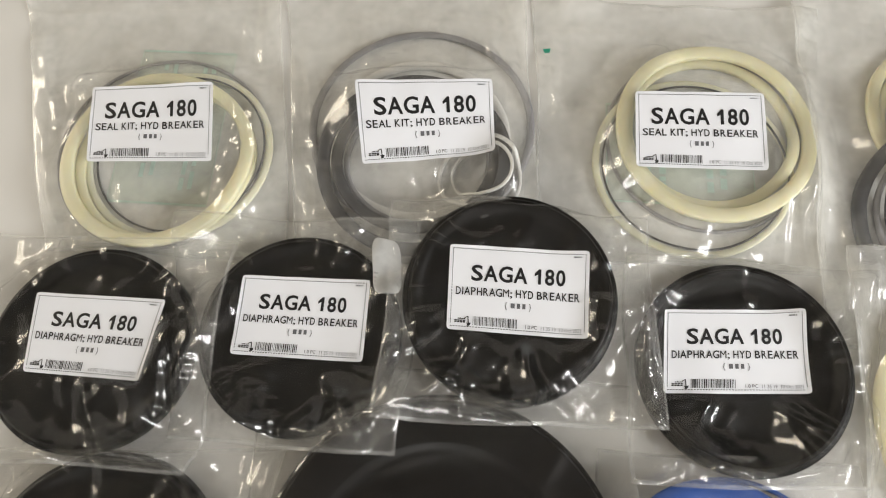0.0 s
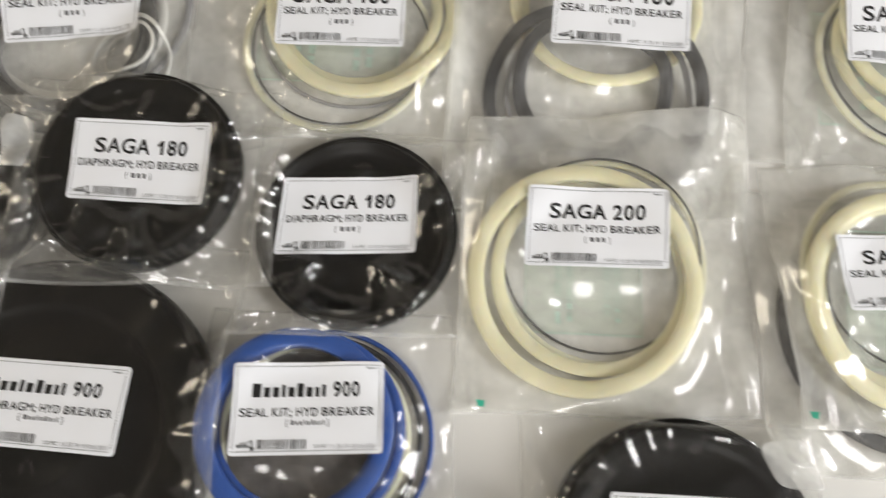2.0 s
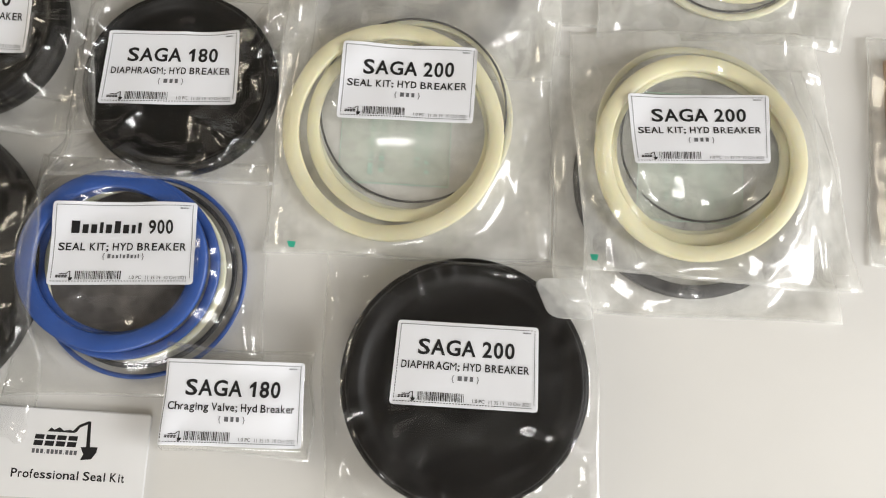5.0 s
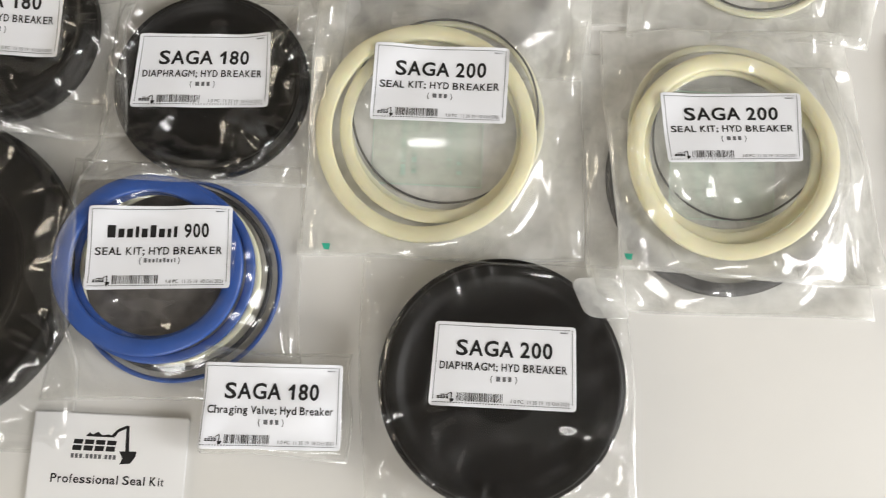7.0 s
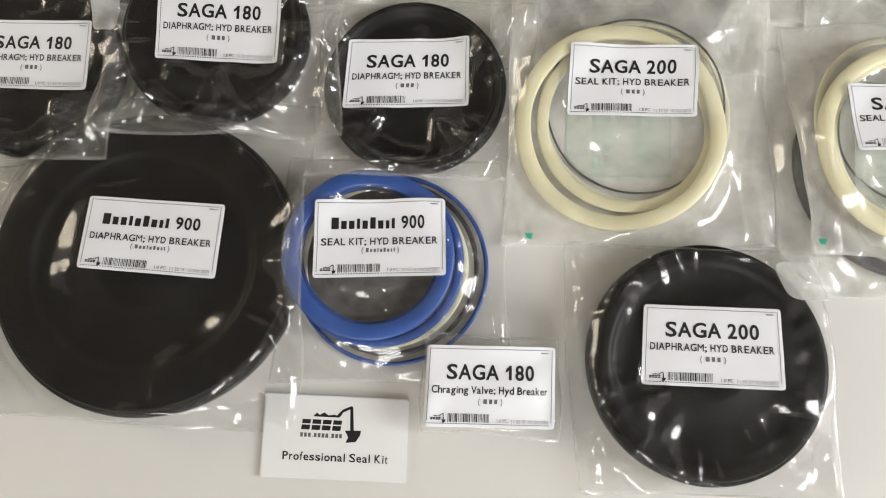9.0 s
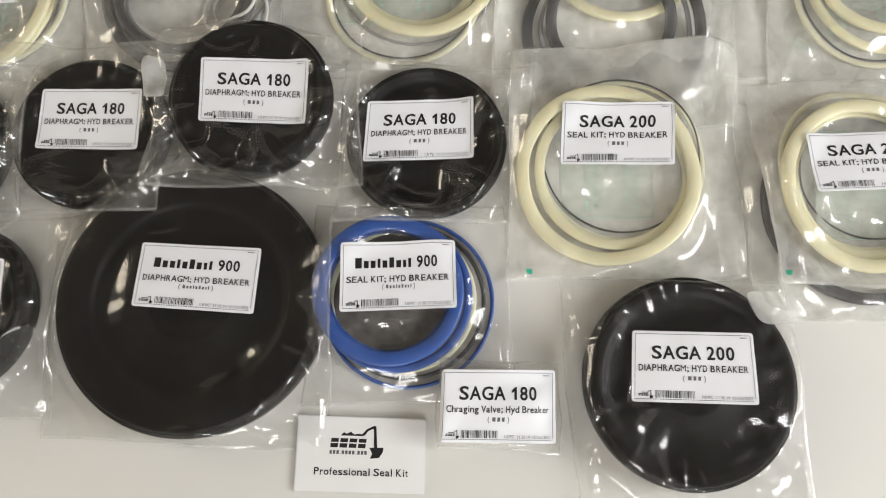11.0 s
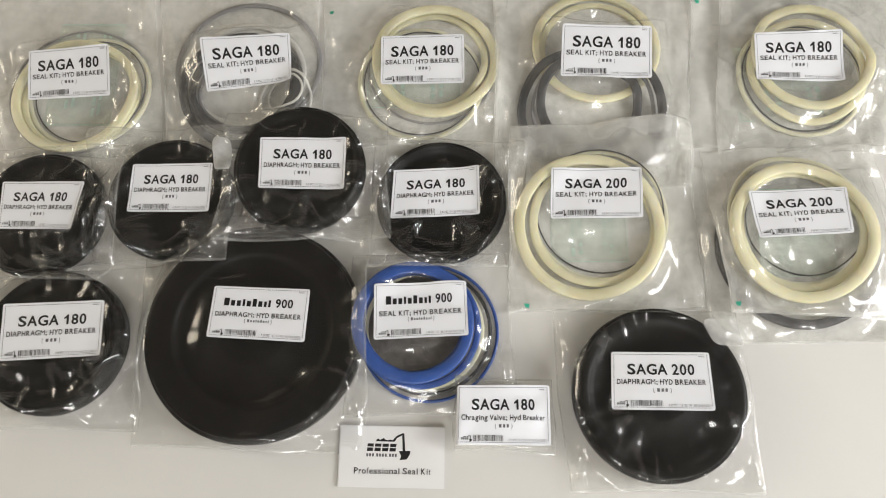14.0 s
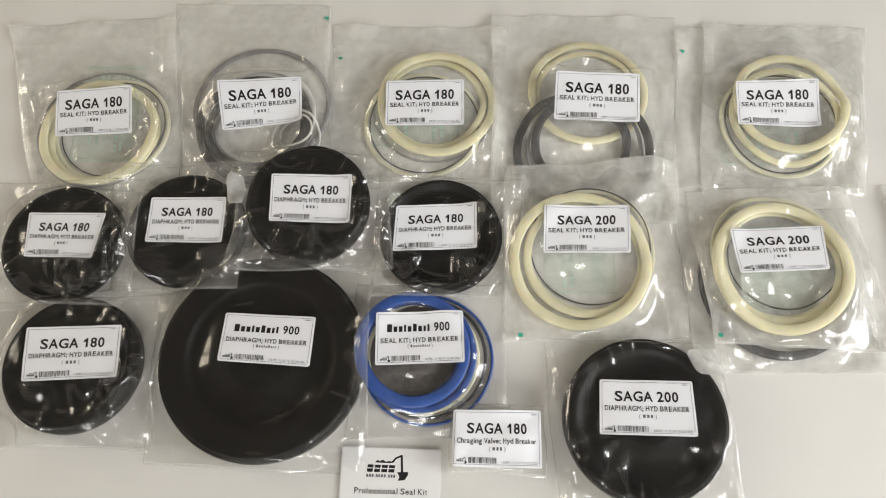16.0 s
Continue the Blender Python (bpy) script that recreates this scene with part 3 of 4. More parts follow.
        crumple = crumple + amp * band * where * (1.0 + 0.7 * smooth01((out - 0.9 * rr) / 8.0)) * (1.2 * ray + 0.15 * ray2) * smooth01(far / 10.0)
    # crushed patches, most of all where the film hangs loose and towards the foot of a round thing
    loose = smooth01(0.5 + 1.3 * gradient_noise(XX / 30.0 + 7, YY / 30.0 + seed, seed + 51))
    if round_at:
        low = smooth01(0.30 + (ry - YY) / (1.1 * rr)) * smooth01((out - 0.35 * rr) / (0.3 * rr))
        loose = loose * (0.42 + 1.1 * low + 0.5 * smooth01((out - 0.85 * rr) / (0.2 * rr)))
        crush_at = facets(out * 0.9, ang * rr, seed + 57, size * 1.35, 0.12, 3.2)
    else:
        loose = loose * (0.25 + 0.8 * skirt)
        crush_at = facets(XX, YY, seed + 57, size * 1.6, turn + 1.57, 3.0)
    small = facets(XX, YY, seed + 59, size * 1.1, turn + 0.8, 2.4)
    crumple = crumple + crush * loose * (2.2 * crush_at + 0.9 * small) * smooth01(far / 8.0)
    for side, gap, tall_fold, width_fold in folds:
        run = XX * 0.6 + YY
        wander = 5.0 * gradient_noise(run / 42.0, run * 0 + side, seed + 41) + 1.5 * gradient_noise(run / 13.0, run * 0 + side, seed + 43)
        strong = smooth01(0.5 + 1.1 * gradient_noise(run / 55.0 + 3, run * 0 + side, seed + 47))
        crumple = crumple + tall_fold * strong * np.clip(1 - np.abs(sides[side] - gap - wander) / width_fold, 0, 1) ** 1.3
    calm = np.zeros_like(XX)
    for corners, *_ in stickers:
        c = [np.array(p[:2], float) for p in corners]
        dist = np.full_like(XX, 1e9)
        for k in range(4):
            a, b = c[k], c[(k + 1) % 4]
            e = (b - a) / np.linalg.norm(b - a)
            dist = np.minimum(dist, (XX - a[0]) * e[1] - (YY - a[1]) * e[0])
        calm = np.maximum(calm, smooth01((dist + 4) / 5.0))
        # the stiff sticker holds the film in a nearly flat sheet, and lifts it round about
        fit_a = np.array([[p[0], p[1], 1.0] for p in corners])
        ka, kb, kc = np.linalg.lstsq(fit_a, np.array([p[2] for p in corners]), rcond=None)[0]
        flat = ka * XX + kb * YY + kc
        lift = smooth01((dist + 24) / 24.0)
        upper = np.maximum(upper, (flat - 0.5) * lift + upper * (1 - lift))
    level = np.maximum(flat, blur(dilate(upper, 3), 6)) if stickers else upper
    level = level + 0.55 + 0.55 * gradient_noise(XX / 24.0, YY / 31.0 + seed, seed + 61)
    upper = np.maximum((upper + crumple) * (1 - calm) + level * calm, support + 0.25)
    upper = np.maximum(box_blur(upper, 1), upper - 0.2)
    sealed = smooth01((far + 1) / 5.0)
    upper = (under + 0.35) * (1 - sealed) + upper * sealed
    pressed = (under + 0.35) * (1 - sealed) + (0.75 * pressed + 0.25 * upper) * sealed
    # the free edges curl up off what they lie on
    curl = lift_edge * smooth01((20 - far) / 20.0) * smooth01(0.3 + 1.2 * gradient_noise(XX / 48.0 + 2, YY / 48.0 + seed, seed + 67))
    upper, lower = upper + curl, under + curl
    ob = empty("plastic_bag", (0, 0, 0))
    tagged(ob, label, "plastic bag", group)
    anchor = ((q[0] + q[1] + q[2] + q[3]) / 4)
    for name, grid, step, mat in (("upper_film", upper, 1.0, film or HEAVY), ("lower_film", lower, 3.0, back or HEAVY_BACK)):
        nu, nv = int(wide / step), int(tall / step)
        U, V = np.meshgrid(np.linspace(0, 1, nu), np.linspace(0, 1, nv))
        P = place(U, V).reshape(-1, 2)
        Z = blur(grid_at(grid, P[:, 0], P[:, 1]).reshape(nv, nu), 1).reshape(-1)
        verts = np.column_stack([P - anchor, Z]) * MM
        idx = np.arange(nu * nv).reshape(nv, nu)
        faces = np.stack([idx[:-1, :-1], idx[1:, :-1], idx[1:, 1:], idx[:-1, 1:]], -1).reshape(-1, 4).tolist()
        link_mesh(name, verts, faces, mat, ob)
    ob.location = (anchor[0] * MM, anchor[1] * MM, 0)
    # heat-sealed hems along the mouth and the foot
    for v0, v1 in ((0.0, 0.0 + 2.0 / tall), (1.0 - 2.0 / tall, 1.0)):
        nu = int(wide / 2.0)
        U, V = np.meshgrid(np.linspace(0.004, 0.996, nu), np.linspace(v0, v1, 3))
        P = place(U, V).reshape(-1, 2)
        Z = grid_at(upper, P[:, 0], P[:, 1]) + 0.2
        idx = np.arange(nu * 3).reshape(3, nu)
        faces = np.stack([idx[:-1, :-1], idx[1:, :-1], idx[1:, 1:], idx[:-1, 1:]], -1).reshape(-1, 4).tolist()
        link_mesh("sealed_hem", np.column_stack([P - anchor, Z]) * MM, faces, SEAM, ob, "whitish heat-sealed hem")
    for u0, u1 in ((0.002, 0.002 + 1.1 / wide), (0.998 - 1.1 / wide, 0.998)):
        nv = int(tall / 2.0)
        U, V = np.meshgrid(np.linspace(u0, u1, 2), np.linspace(0.01, 0.99, nv))
        P = place(U, V).reshape(-1, 2)
        Z = grid_at(upper, P[:, 0], P[:, 1]) + 0.2
        idx = np.arange(nv * 2).reshape(nv, 2)
        faces = np.stack([idx[:-1, :-1], idx[1:, :-1], idx[1:, 1:], idx[:-1, 1:]], -1).reshape(-1, 4).tolist()
        link_mesh("side_weld", np.column_stack([P - anchor, Z]) * MM, faces, SEAM, ob, "thin whitish welded side")
    for corners, title, line in stickers:
        s = sticker(ob, corners, title, line, seed, upper)
        s.location = (-anchor[0] * MM, -anchor[1] * MM, 0)
    for kind, *spec in marks:
        if kind == "tab":
            x, y = spec
            sh = Sheet([(x - 2.6, y + 2.0), (x + 2.6, y + 2.2), (x + 2.2, y - 1.8), (x - 2.0, y - 1.9)], 5.0, 4.0, upper, 0.15)
            m = printed("printed_mark", sh, [poly([(0, 0), (5, 0.3), (4.6, 4), (1, 3.6)])], GREEN, ob, 0.0)
        else:
            x0, y0, x1, y1 = spec
            sh = Sheet([(x0, y1), (x1, y1), (x1, y0), (x0, y0)], 100.0, 60.0, under, 0.12)
            rng = random.Random(seed)
            lines = [bar(0, 0, 100, 0.8), bar(0, 59.2, 100, 60), bar(0, 0, 0.6, 60), bar(99.4, 0, 100, 60)]
            for col in (26, 36, 68, 77):
                y = 5.0
                while y < 50:
                    n = rng.uniform(2, 7)
                    lines.append(bar(col, y, col + 4.5, y + n))
                    y += n + rng.uniform(0.8, 2.0)
            t = printed("tinted_ground", sh, [bar(0, 0, 100, 60)], TINT, ob, -0.06)
            t.location = (-anchor[0] * MM, -anchor[1] * MM, 0)
            m = printed("printed_panel", sh, lines, PALEGREEN, ob, 0.0)
        m.location = (-anchor[0] * MM, -anchor[1] * MM, 0)
    if flap:
        # a corner of the bag turned over on top, ribbed where it reseals
        sh = Sheet(flap, 20.0, 24.0, blur(dilate(upper, 3), 4), 1.2)
        m = sheet_body("turned_corner", sh, FLAP, ob, "milky turned-over bag corner with a ribbed strip", 5.0, 0.3)
        m.location = (-anchor[0] * MM, -anchor[1] * MM, 0)
        for k in range(5):
            printed("rib", sh, [bar(0.6, 15.0 + 1.7 * k, 19.4, 15.7 + 1.7 * k)], SEAM, m, 0.25)
    HM[:] = np.where(inside & (far > 0), np.maximum(HM, pressed + 0.1), HM)
    return ob


SEAL, DIA = "SEAL KIT; HYD BREAKER", "DIAPHRAGM; HYD BREAKER"
KITS = "seal rings of a kit"
CREAM_T = "cream polyurethane seal ring lying in a plastic bag"
PALE_T = "pale translucent seal ring lying in a plastic bag"
THIN_T = "thin dark rubber ring lying in a plastic bag"
DARK_T = "black nitrile seal ring lying in a plastic bag"
GREY_T = "slim grey rubber ring lying in a plastic bag"
CLEAR_T = "whitish plastic back-up ring lying in a plastic bag"
BLUE_T = "glossy blue seal ring lying in a plastic bag"


def rings(rows):
    """rows: x, y, outer radius, width, height, material, label, square section."""
    def fill(support):
        for x, y, r, w, h, mat, text, square in rows:
            ring(support, x, y, r, w, h, mat, text, KITS, square)
    return fill


def blue_kit(rows):
    """The rings of the blue kit lie round a thin rubber pad."""
    lay = rings(rows)

    def fill(support):
        z0 = float(grid_at(support, 148, -26)) + 0.3
        bm = bmesh.new()
        bmesh.ops.create_cone(bm, cap_ends=True, segments=64, radius1=0.046, radius2=0.046, depth=0.0012, matrix=Matrix.Translation((0, 0, 0.0006)))
        bmesh.ops.bevel(bm, geom=[e for e in bm.edges if len(e.link_faces) == 2 and abs(e.verts[0].co.z - e.verts[1].co.z) < 1e-6], offset=0.0003, segments=1, affect="EDGES")
        pad = part("rubber_pad", bm, PAD)
        pad.location = (0.148, -0.026, z0 * MM)
        tagged(pad, "thin grey-brown rubber pad lying inside blue rings", "rubber pad")
        near = np.hypot(XX - 148, YY + 26) < 46.5
        support[near] = np.maximum(support[near], z0 + 1.2)
        lay(support)
    return fill


def dish(x, y, r, h, base, tx, ty, label, bowl=0.86, floor=0.78):
    def fill(support):
        diaphragm(support, x, y, r, h, base, tx, ty, label, "rubber diaphragms", bowl, floor)
    return fill


FOLDS = ((1, 13, 7.0, 8.0), (1, 24, 4.0, 5.0), (3, 13, 5.0, 6.0), (0, 28, 3.5, 6.0))
SEAL_BAG = "clear polythene bag of seal rings with a white sticker"
DIA_BAG = "crumpled clear bag round a black diaphragm, with a white sticker"

bag([(-312, 332), (-128, 345), (-93, 135), (-243, 133)], rings([
    (-184, 205, 68, 2.4, 1.8, GREYRING, GREY_T, False), (-173, 203, 60, 4.6, 2.4, PALE, PALE_T, True),
    (-172, 204, 54.5, 1.3, 1.3, NITRILE, THIN_T, False), (-179.5, 196, 57, 6.5, 3, CREAM, CREAM_T, True),
    (-183.5, 196.5, 60.5, 8.2, 4.6, CREAM, CREAM_T, True)]), SEAL_BAG, 3, 2.2, 17, 1.2,
    [([(-231.7, 239.4, 16), (-154.1, 246.9, 17), (-146.7, 193.3, 13), (-226.1, 189.6, 10)], "SAGA 180", SEAL)], folds=FOLDS, marks=[("panel", -214, 168, -150, 281)])
bag([(47, 335), (236, 335), (220, 146), (56, 146)], rings([
    (158, 232, 63, 2.4, 1.8, GREYRING, GREY_T, False), (148, 213, 61, 4.2, 2.4, PALE, PALE_T, True),
    (149, 213, 56.5, 1.3, 1.3, NITRILE, THIN_T, False), (159, 237, 54, 6.8, 3, CREAM, CREAM_T, True),
    (162, 236, 61.5, 8.6, 4.6, CREAM, CREAM_T, True)]), SEAL_BAG, 8, 2.4, 16, 0.9,
    [([(110.0, 252.3, 22), (189.2, 257.7, 15), (189.9, 207.3, 13), (110.6, 202.9, 14)], "SAGA 180", SEAL)], folds=FOLDS, marks=[("tab", 57, 292), ("panel", 96, 187, 186, 256)])
bag([(-130, 364), (40, 362), (58, 138), (-88, 138)], rings([
    (-21, 232, 72, 5.0, 2.6, GREYRING, GREY_T, False), (-22, 222, 58, 6.0, 3.0, CLEARISH, CLEAR_T, True),
    (-21, 206, 46, 3.4, 3.2, GREYRING, GREY_T, True), (-22, 206, 52, 7.0, 4.0, NITRILE, DARK_T, True),
    (-23, 203, 60, 8.0, 5.0, NITRILE, DARK_T, True), (18, 196, 26, 2.4, 1.8, CLEARISH, CLEAR_T, True),
    (19, 198, 19, 2.0, 1.8, CLEARISH, CLEAR_T, True)]), "clear polythene bag of black and whitish rings with a sticker", 21, 2.6, 17, 1.5,
    [([(-61.7, 245.7, 28), (22.2, 254.8, 24), (26.5, 207.2, 12), (-52.5, 193.9, 19)], "SAGA 180", SEAL)], folds=FOLDS, marks=[("tab", 38, 345)])
bag([(417, 338), (622, 337), (582, 145), (400, 144)], rings([
    (500, 246, 60, 3.0, 2.6, GREYRING, GREY_T, False)]), "larger clear polythene bag lying under another bag", 34, 1.2, 14, 0.4,
    marks=[("tab", 421, 303)], slack=0.6)
bag([(446, 340), (618, 336), (586, 139), (424, 139)], rings([
    (510, 216, 60.5, 4.2, 2.4, PALE, PALE_T, True), (511, 217, 56, 1.3, 1.3, NITRILE, THIN_T, False),
    (516, 223, 56, 7.0, 3, CREAM, CREAM_T, True), (522, 239, 57.5, 8.4, 4.6, CREAM, CREAM_T, True)]), SEAL_BAG, 41, 2.4, 16, 0.7,
    [([(465.6, 256.4, 20), (550.6, 261.3, 17), (548.2, 209.4, 10), (465.1, 210.1, 11)], "SAGA 180", SEAL)], folds=FOLDS, marks=[("panel", 450, 172, 546, 250)])
bag([(219, 350), (418, 350), (396, 104), (218, 104)], rings([
    (318, 248, 55, 5.6, 3, CREAM, CREAM_T, True), (318, 252, 62, 7.4, 4.2, CREAM, CREAM_T, True),
    (312, 183, 59, 3.4, 3.4, GREYRING, GREY_T, True), (308, 190, 50, 8.2, 4.6, NITRILE, DARK_T, True),
    (310, 180, 70, 8.0, 5, NITRILE, DARK_T, True)]), "clear polythene bag of cream and black rings with a sticker", 52, 2.6, 16, 1.6,
    [([(282.8, 261.4, 27), (367.6, 259.8, 25), (365.8, 209.1, 16), (280.0, 210.7, 18)], "SAGA 180", SEAL)], folds=FOLDS)
bag([(90, 41), (226, 41), (236, -96), (88, -104)], blue_kit([
    (159, -30, 60.5, 2.8, 2.8, BLUE, BLUE_T, False), (158, -29, 55.5, 3.0, 2.6, NITRILE, DARK_T, False),
    (155, -28, 52, 4.2, 2.6, PALE, PALE_T, True), (146, -23, 46, 5.0, 3.5, BLUE, BLUE_T, True),
    (150, -26, 54, 5.5, 3.6, BLUE, BLUE_T, True), (146, -24, 52, 10.0, 5.0, BLUE, BLUE_T, True)]),
    "clear bag of blue seal rings with a white sticker", 63, 2.4, 15, 0.5,
    [([(112.4, 7.2, 20), (190.9, 11.9, 14), (193.1, -35.6, 18), (113.5, -40.5, 19)], "*900", SEAL)], folds=((1, 12, 5.0, 6.0),), film=FILM, back=FILM_BACK)
bag([(-100, 78), (108, 75), (107, -132), (-88, -128)], dish(10, -32, 94, 19, 0.5, 0, 0, "large round black rubber diaphragm in a clear bag", 0.72),
    "big clear stickered bag stretched over a large black diaphragm", 72, 1.8, 26, 0.3,
    [([(-24.4, 5.2, 21), (57.7, 2.7, 20), (56.0, -43.2, 22), (-26.3, -39.3, 24)], "*900", DIA)], puff=0.5, slack=0.5, crush=1.3, round_at=(10, -32, 94), folds=((1, 7, 5.0, 5.0), (2, 10, 4.0, 6.0)), film=FILM, back=FILM_BACK)
bag([(-262, 15), (-77, 28), (-84, -115), (-240, -115)], dish(-162, -42, 62, 20, 0.5, 0, 0, "round black rubber diaphragm in a clear bag"),
    DIA_BAG, 83, 1.8, 20, 1.3, [([(-202.2, -12.3, 24), (-115.0, -8.9, 26), (-111.2, -56.0, 27), (-196.1, -61.0, 25)], "SAGA 180", DIA)], puff=0.6, round_at=(-162, -42, 62), folds=((1, 16, 7.0, 8.0), (1, 30, 4.0, 5.0)), film=FILM, back=FILM_BACK, rough_folds=0.4, crush=5.2)
bag([(106, 153), (249, 150), (237, 28), (104, 22)], dish(169, 89, 59, 10.5, 0.6, 0, 0, "round black rubber diaphragm in a clear bag", 0.9, 0.3),
    DIA_BAG, 94, 3.4, 15, 0.9, [([(125.4, 117.0, 12), (203.0, 123.0, 6), (203.8, 76.4, 6), (123.3, 70.4, 10.5)], "SAGA 180", DIA)], puff=0.6, round_at=(169, 89, 59), folds=((1, 10, 5.0, 6.0), (3, 8, 4.0, 5.0)), film=FILM, back=FILM_BACK, rough_folds=0.4, crush=5.2)
bag([(-163, 160), (-13, 160), (-15, 27), (-145, 28)], dish(-78, 91, 58, 14, 0.6, 0, 0, "round black rubber diaphragm in a clear bag"),
    DIA_BAG, 105, 3.4, 15, 0.2, [([(-113.5, 121.0, 15), (-39.9, 122.1, 16), (-39.7, 75.6, 14), (-113.7, 75.4, 12)], "SAGA 180", DIA)], puff=0.6, round_at=(-78, 91, 58), flap=[(-41, 147), (-25, 145), (-21, 113), (-37, 113)], film=FILM, back=FILM_BACK, rough_folds=0.4, crush=5.2)
bag([(-290, 142), (-119, 140), (-124, 11), (-268, 8)], dish(-195, 75, 59, 15, 0.6, 0, 0, "round black rubber diaphragm in a clear bag"),
    DIA_BAG, 116, 2.8, 16, 0.8, [([(-229.2, 102.6, 17), (-153.5, 102.6, 19), (-158.2, 56.0, 20), (-224.1, 57.3, 19)], "SAGA 180", DIA)], puff=0.6, round_at=(-195, 75, 59), folds=((1, 12, 6.0, 7.0), (1, 24, 4.0, 5.0)), film=FILM, back=FILM_BACK, rough_folds=0.4, crush=5.2)
bag([(-32, 176), (117, 174), (124, 50), (-30, 45)], dish(39, 118, 60.5, 15, 5.5, 0, 3.5, "round black rubber diaphragm in a clear bag"),
    DIA_BAG, 127, 3.4, 15, 0.6, [([(4.0, 143.6, 25), (82.2, 144.8, 20), (81.8, 95.4, 18), (5.1, 95.5, 21)], "SAGA 180", DIA)], puff=0.6, round_at=(39, 118, 60.5), folds=((1, 10, 5.0, 6.0), (2, 9, 4.0, 5.0)), film=FILM, back=FILM_BACK, rough_folds=0.4, crush=5.2)
bag([(232, 165), (402, 175), (400, -9), (227, -14)], rings([
    (312, 77, 62, 4.2, 2.4, PALE, PALE_T, True),
    (312, 81, 58, 1.4, 1.4, NITRILE, THIN_T, False), (306, 68, 58, 7.4, 3, CREAM, CREAM_T, True),
    (301, 65, 67, 9.6, 5.2, CREAM, CREAM_T, True)]), "clear polythene bag of large cream rings with a sticker", 138, 1.2, 18, 1.5,
    [([(267.6, 117.0, 14), (349.1, 118.0, 14), (348.3, 71.5, 13), (266.1, 70.1, 13)], "SAGA 200", SEAL)], folds=FOLDS, marks=[("tab", 244, -7), ("panel", 268, 34, 336, 101)], slack=0.5)
bag([(264, -10), (425, -12), (434, -160), (274, -160)], dish(351, -82, 71.5, 19, 0.5, 0, 0, "round black rubber diaphragm in a clear bag", 0.84),
    DIA_BAG, 149, 2.0, 20, 0.4, [([(310.9, -49.2, 20), (390.3, -49.9, 22), (391.0, -96.8, 23), (308.5, -96.0, 19)], "SAGA 200", DIA)], puff=0.5, slack=0.6, crush=2.4, flap=[(386, -22), (418, -18), (424, -44), (396, -44)], round_at=(351, -82, 71.5), folds=((3, 10, 5.0, 6.0), (1, 9, 5.0, 5.0), (0, 8, 3.0, 4.0)), film=FILM, back=FILM_BACK)
bag([(397, 125), (560, 125), (577, -38), (401, -37)], rings([(484, 45, 71.5, 8.0, 7.0, NITRILE, "large black rubber ring in a bag under other bags", True)]),
    "clear bag with a large black ring under another bag", 151, 1.0, 15, 0.2, puff=0.3)
bag([(407, 142), (566, 147), (592, -18), (418, -14)], rings([
    (486, 73, 62, 4.2, 2.4, PALE, PALE_T, True), (492, 73, 52, 1.4, 1.4, NITRILE, THIN_T, False),
    (486, 62, 57, 7.4, 3, CREAM, CREAM_T, True), (486, 59, 64, 9.6, 5.2, CREAM, CREAM_T, True)]),
    "clear polythene bag of cream seal rings on another bag", 162, 1.0, 15, 0.9,
    [([(440.2, 93.9, 18), (526.7, 98.2, 20), (526.3, 54.9, 22), (445.6, 50.7, 19)], "SAGA 200", SEAL)], folds=FOLDS, marks=[("tab", 424, -6), ("panel", 452, 21, 518, 101)], slack=0.5)


def valve(support):
    """A small plated gas valve with a hexagon, lying on its side."""
    z0 = float(grid_at(support, 222, -100)) + 0.2
    thing = empty("charging_valve", (0.222, -0.100, (z0 + 6.5) * MM))
    tagged(thing, "small plated steel gas valve lying under its sticker", "valve")
    for name, x0, x1, r, n in (("stem", -24, -4, 4.0, 20), ("hexagon", -4, 8, 6.5, 6), ("cap", 8, 22, 5.0, 24)):
        bm = bmesh.new()
        bmesh.ops.create_cone(bm, cap_ends=True, segments=n, radius1=r * MM, radius2=r * MM, depth=(x1 - x0) * MM,
                              matrix=Matrix.Translation(((x0 + x1) / 2 * MM, 0, 0)) @ Matrix.Rotation(math.pi / 2, 4, "Y"))
        bmesh.ops.bevel(bm, geom=list(bm.edges), offset=0.4 * MM, segments=1, affect="EDGES")
        part(name, bm, STEEL, thing)
    near = (np.abs(XX - 222) < 25) & (np.abs(YY + 100) < 7)
    support[near] = np.maximum(support[near], z0 + 13)


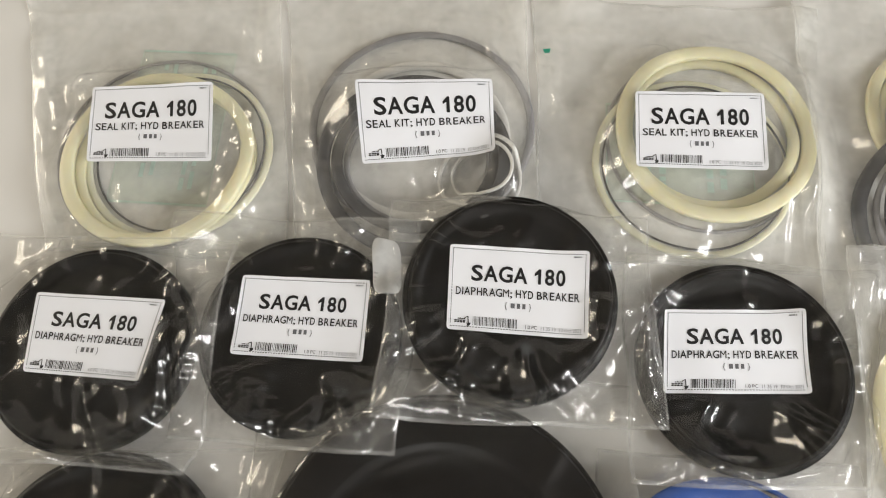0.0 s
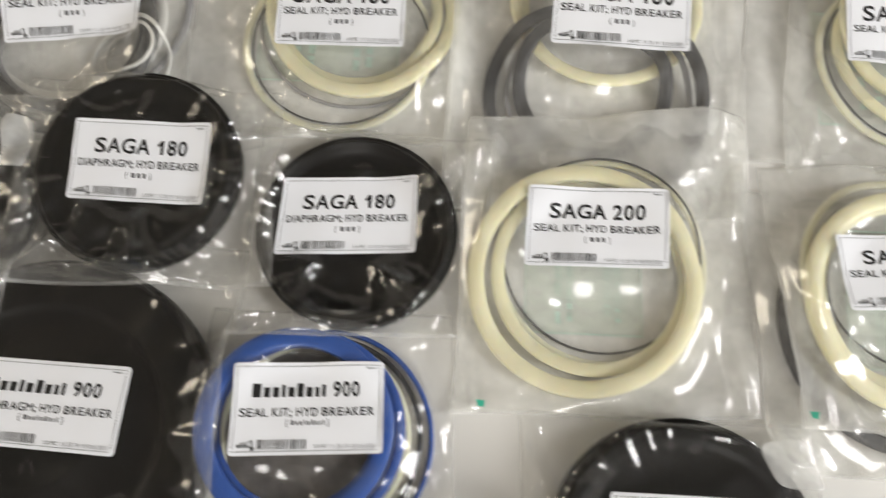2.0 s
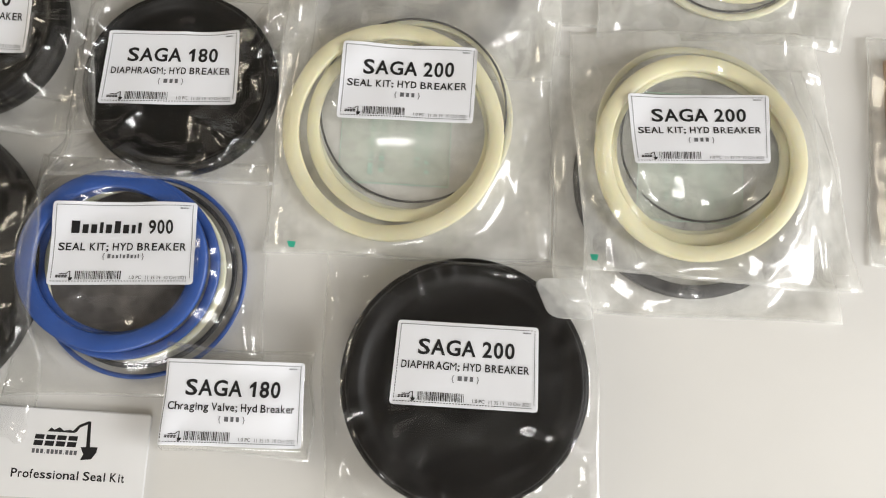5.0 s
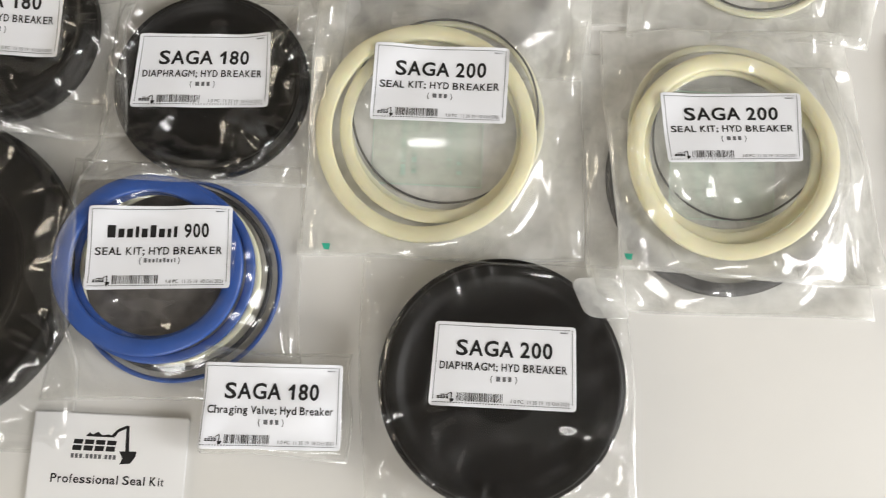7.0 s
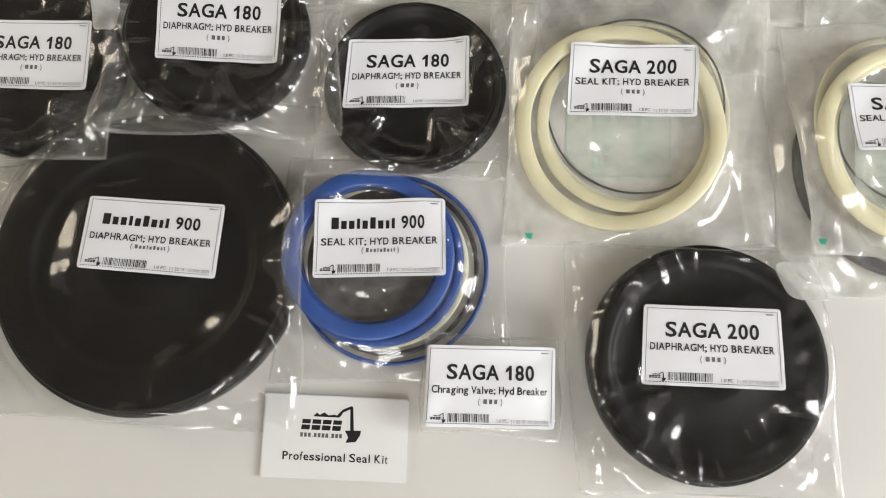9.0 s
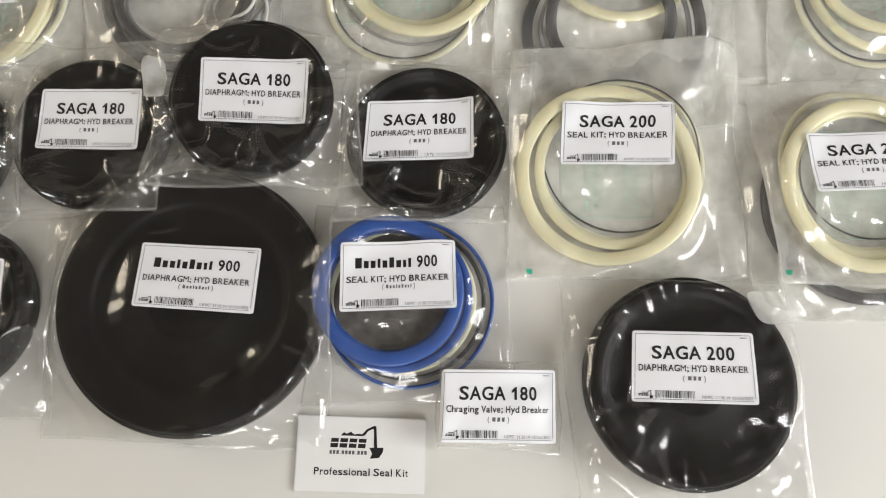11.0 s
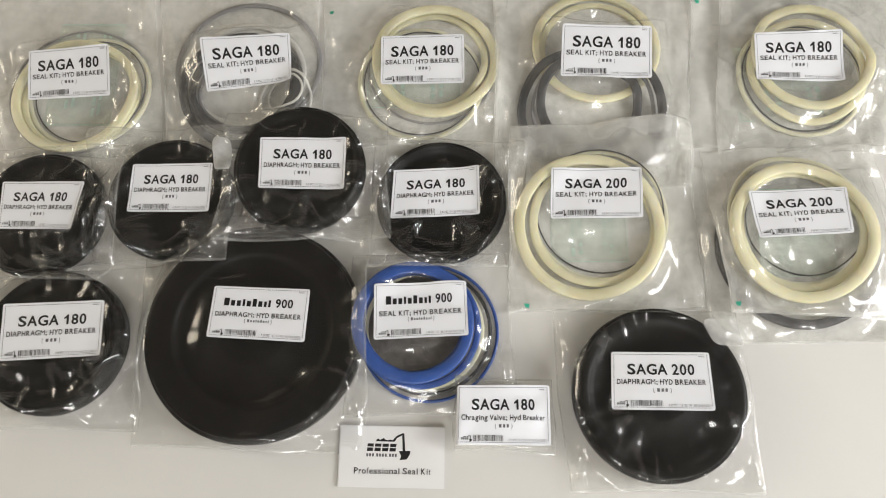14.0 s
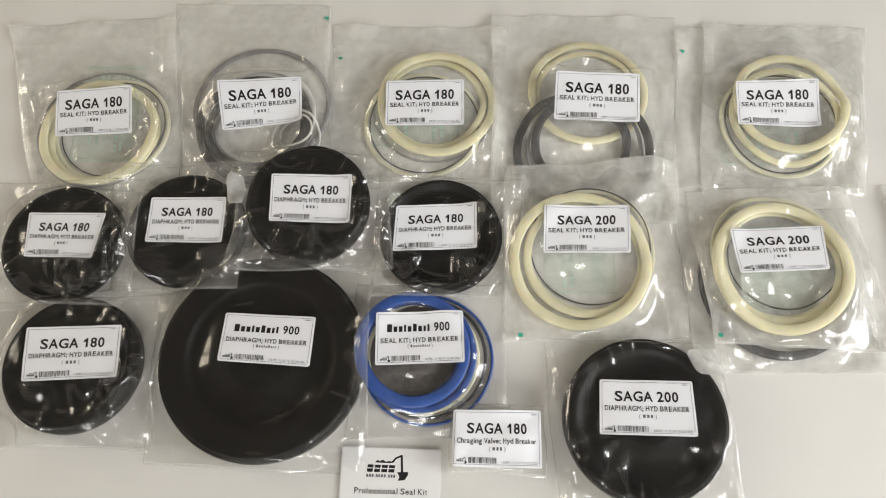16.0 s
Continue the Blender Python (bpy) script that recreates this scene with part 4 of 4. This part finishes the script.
bag([(181, -69), (264, -71), (265, -131), (180, -128)], valve, "small clear bag with a white sticker over a valve", 173, 1.0, 9, 0.4,
    [([(183.6, -77.3, 19), (259.6, -76.3, 11), (260.2, -124.3, 7), (182.3, -124.3, 14)], "SAGA 180", "Chraging Valve; Hyd Breaker")], puff=0.6, film=FILM, back=FILM_BACK, rough_folds=0.4, crush=1.5)


def kraft(support):
    z0 = float(grid_at(support, 660, 70)) + 0.2
    bm = bmesh.new()
    box(bm, 0.612, 0.012, z0 * MM, 0.715, 0.135, (z0 + 9) * MM, 0.002)
    tagged(part("cardboard_packet", bm, BROWN), "brown cardboard packet in a clear bag", "packet")
    near = (XX > 612) & (XX < 715) & (YY > 12) & (YY < 135)
    support[near] = np.maximum(support[near], z0 + 9)


bag([(602, 150), (725, 150), (725, 0), (598, 0)], kraft, "clear bag round a brown cardboard packet", 184, 1.4, 11, 0.4)

# ---- the printed cards ----
window_on(60, 200, -190, -80)
for k in range(5):
    dx, dy, t = [(0, 0, 0), (-0.6, 0.4, 0.4), (0.3, -0.3, -0.3), (-0.8, 0.2, 0.5), (0.0, 0.0, 0.0)][k]
    z = 0.15 + 0.42 * k
    flat = np.full_like(HM, z)
    c = [(87 + dx, -109 + dy), (173 + dx, -110.5 + dy + t), (173 + dx, -158 + dy + t), (87 + dx, -157.5 + dy)]
    sheet = Sheet(c, 86.0, 48.0, flat, 0.38)
    card = sheet_body("printed_card", sheet, CARDSTOCK, None, corner=0.4, thick=0.36)
    tagged(card, "plain white printed card in a small stack on the table", "card", "stack of cards")
card["label"] = "white printed card with a black maker's mark, on the stack"
for shape in maker_mark(22.0, 8.6, 3.55):
    printed("mark_shape", sheet, [shape], INK, card, 0.1)
printed("web_bars", sheet, letter_blocks(22.0, 47.0, 24.2, 2.4, (1,) * 3 + (0.3,) + (1,) * 4 + (0.3,) + (1,) * 3, (1,) * 3 + (0.2,) + (1,) * 4 + (0.2,) + (1,) * 3, 0.45), GREYINK, card, 0.1)
printed("text_line", sheet, spaced_text("Professional Seal Kit", 12.0, 75.0, 37.6, 4.6, 0.014), INK, card, 0.1)
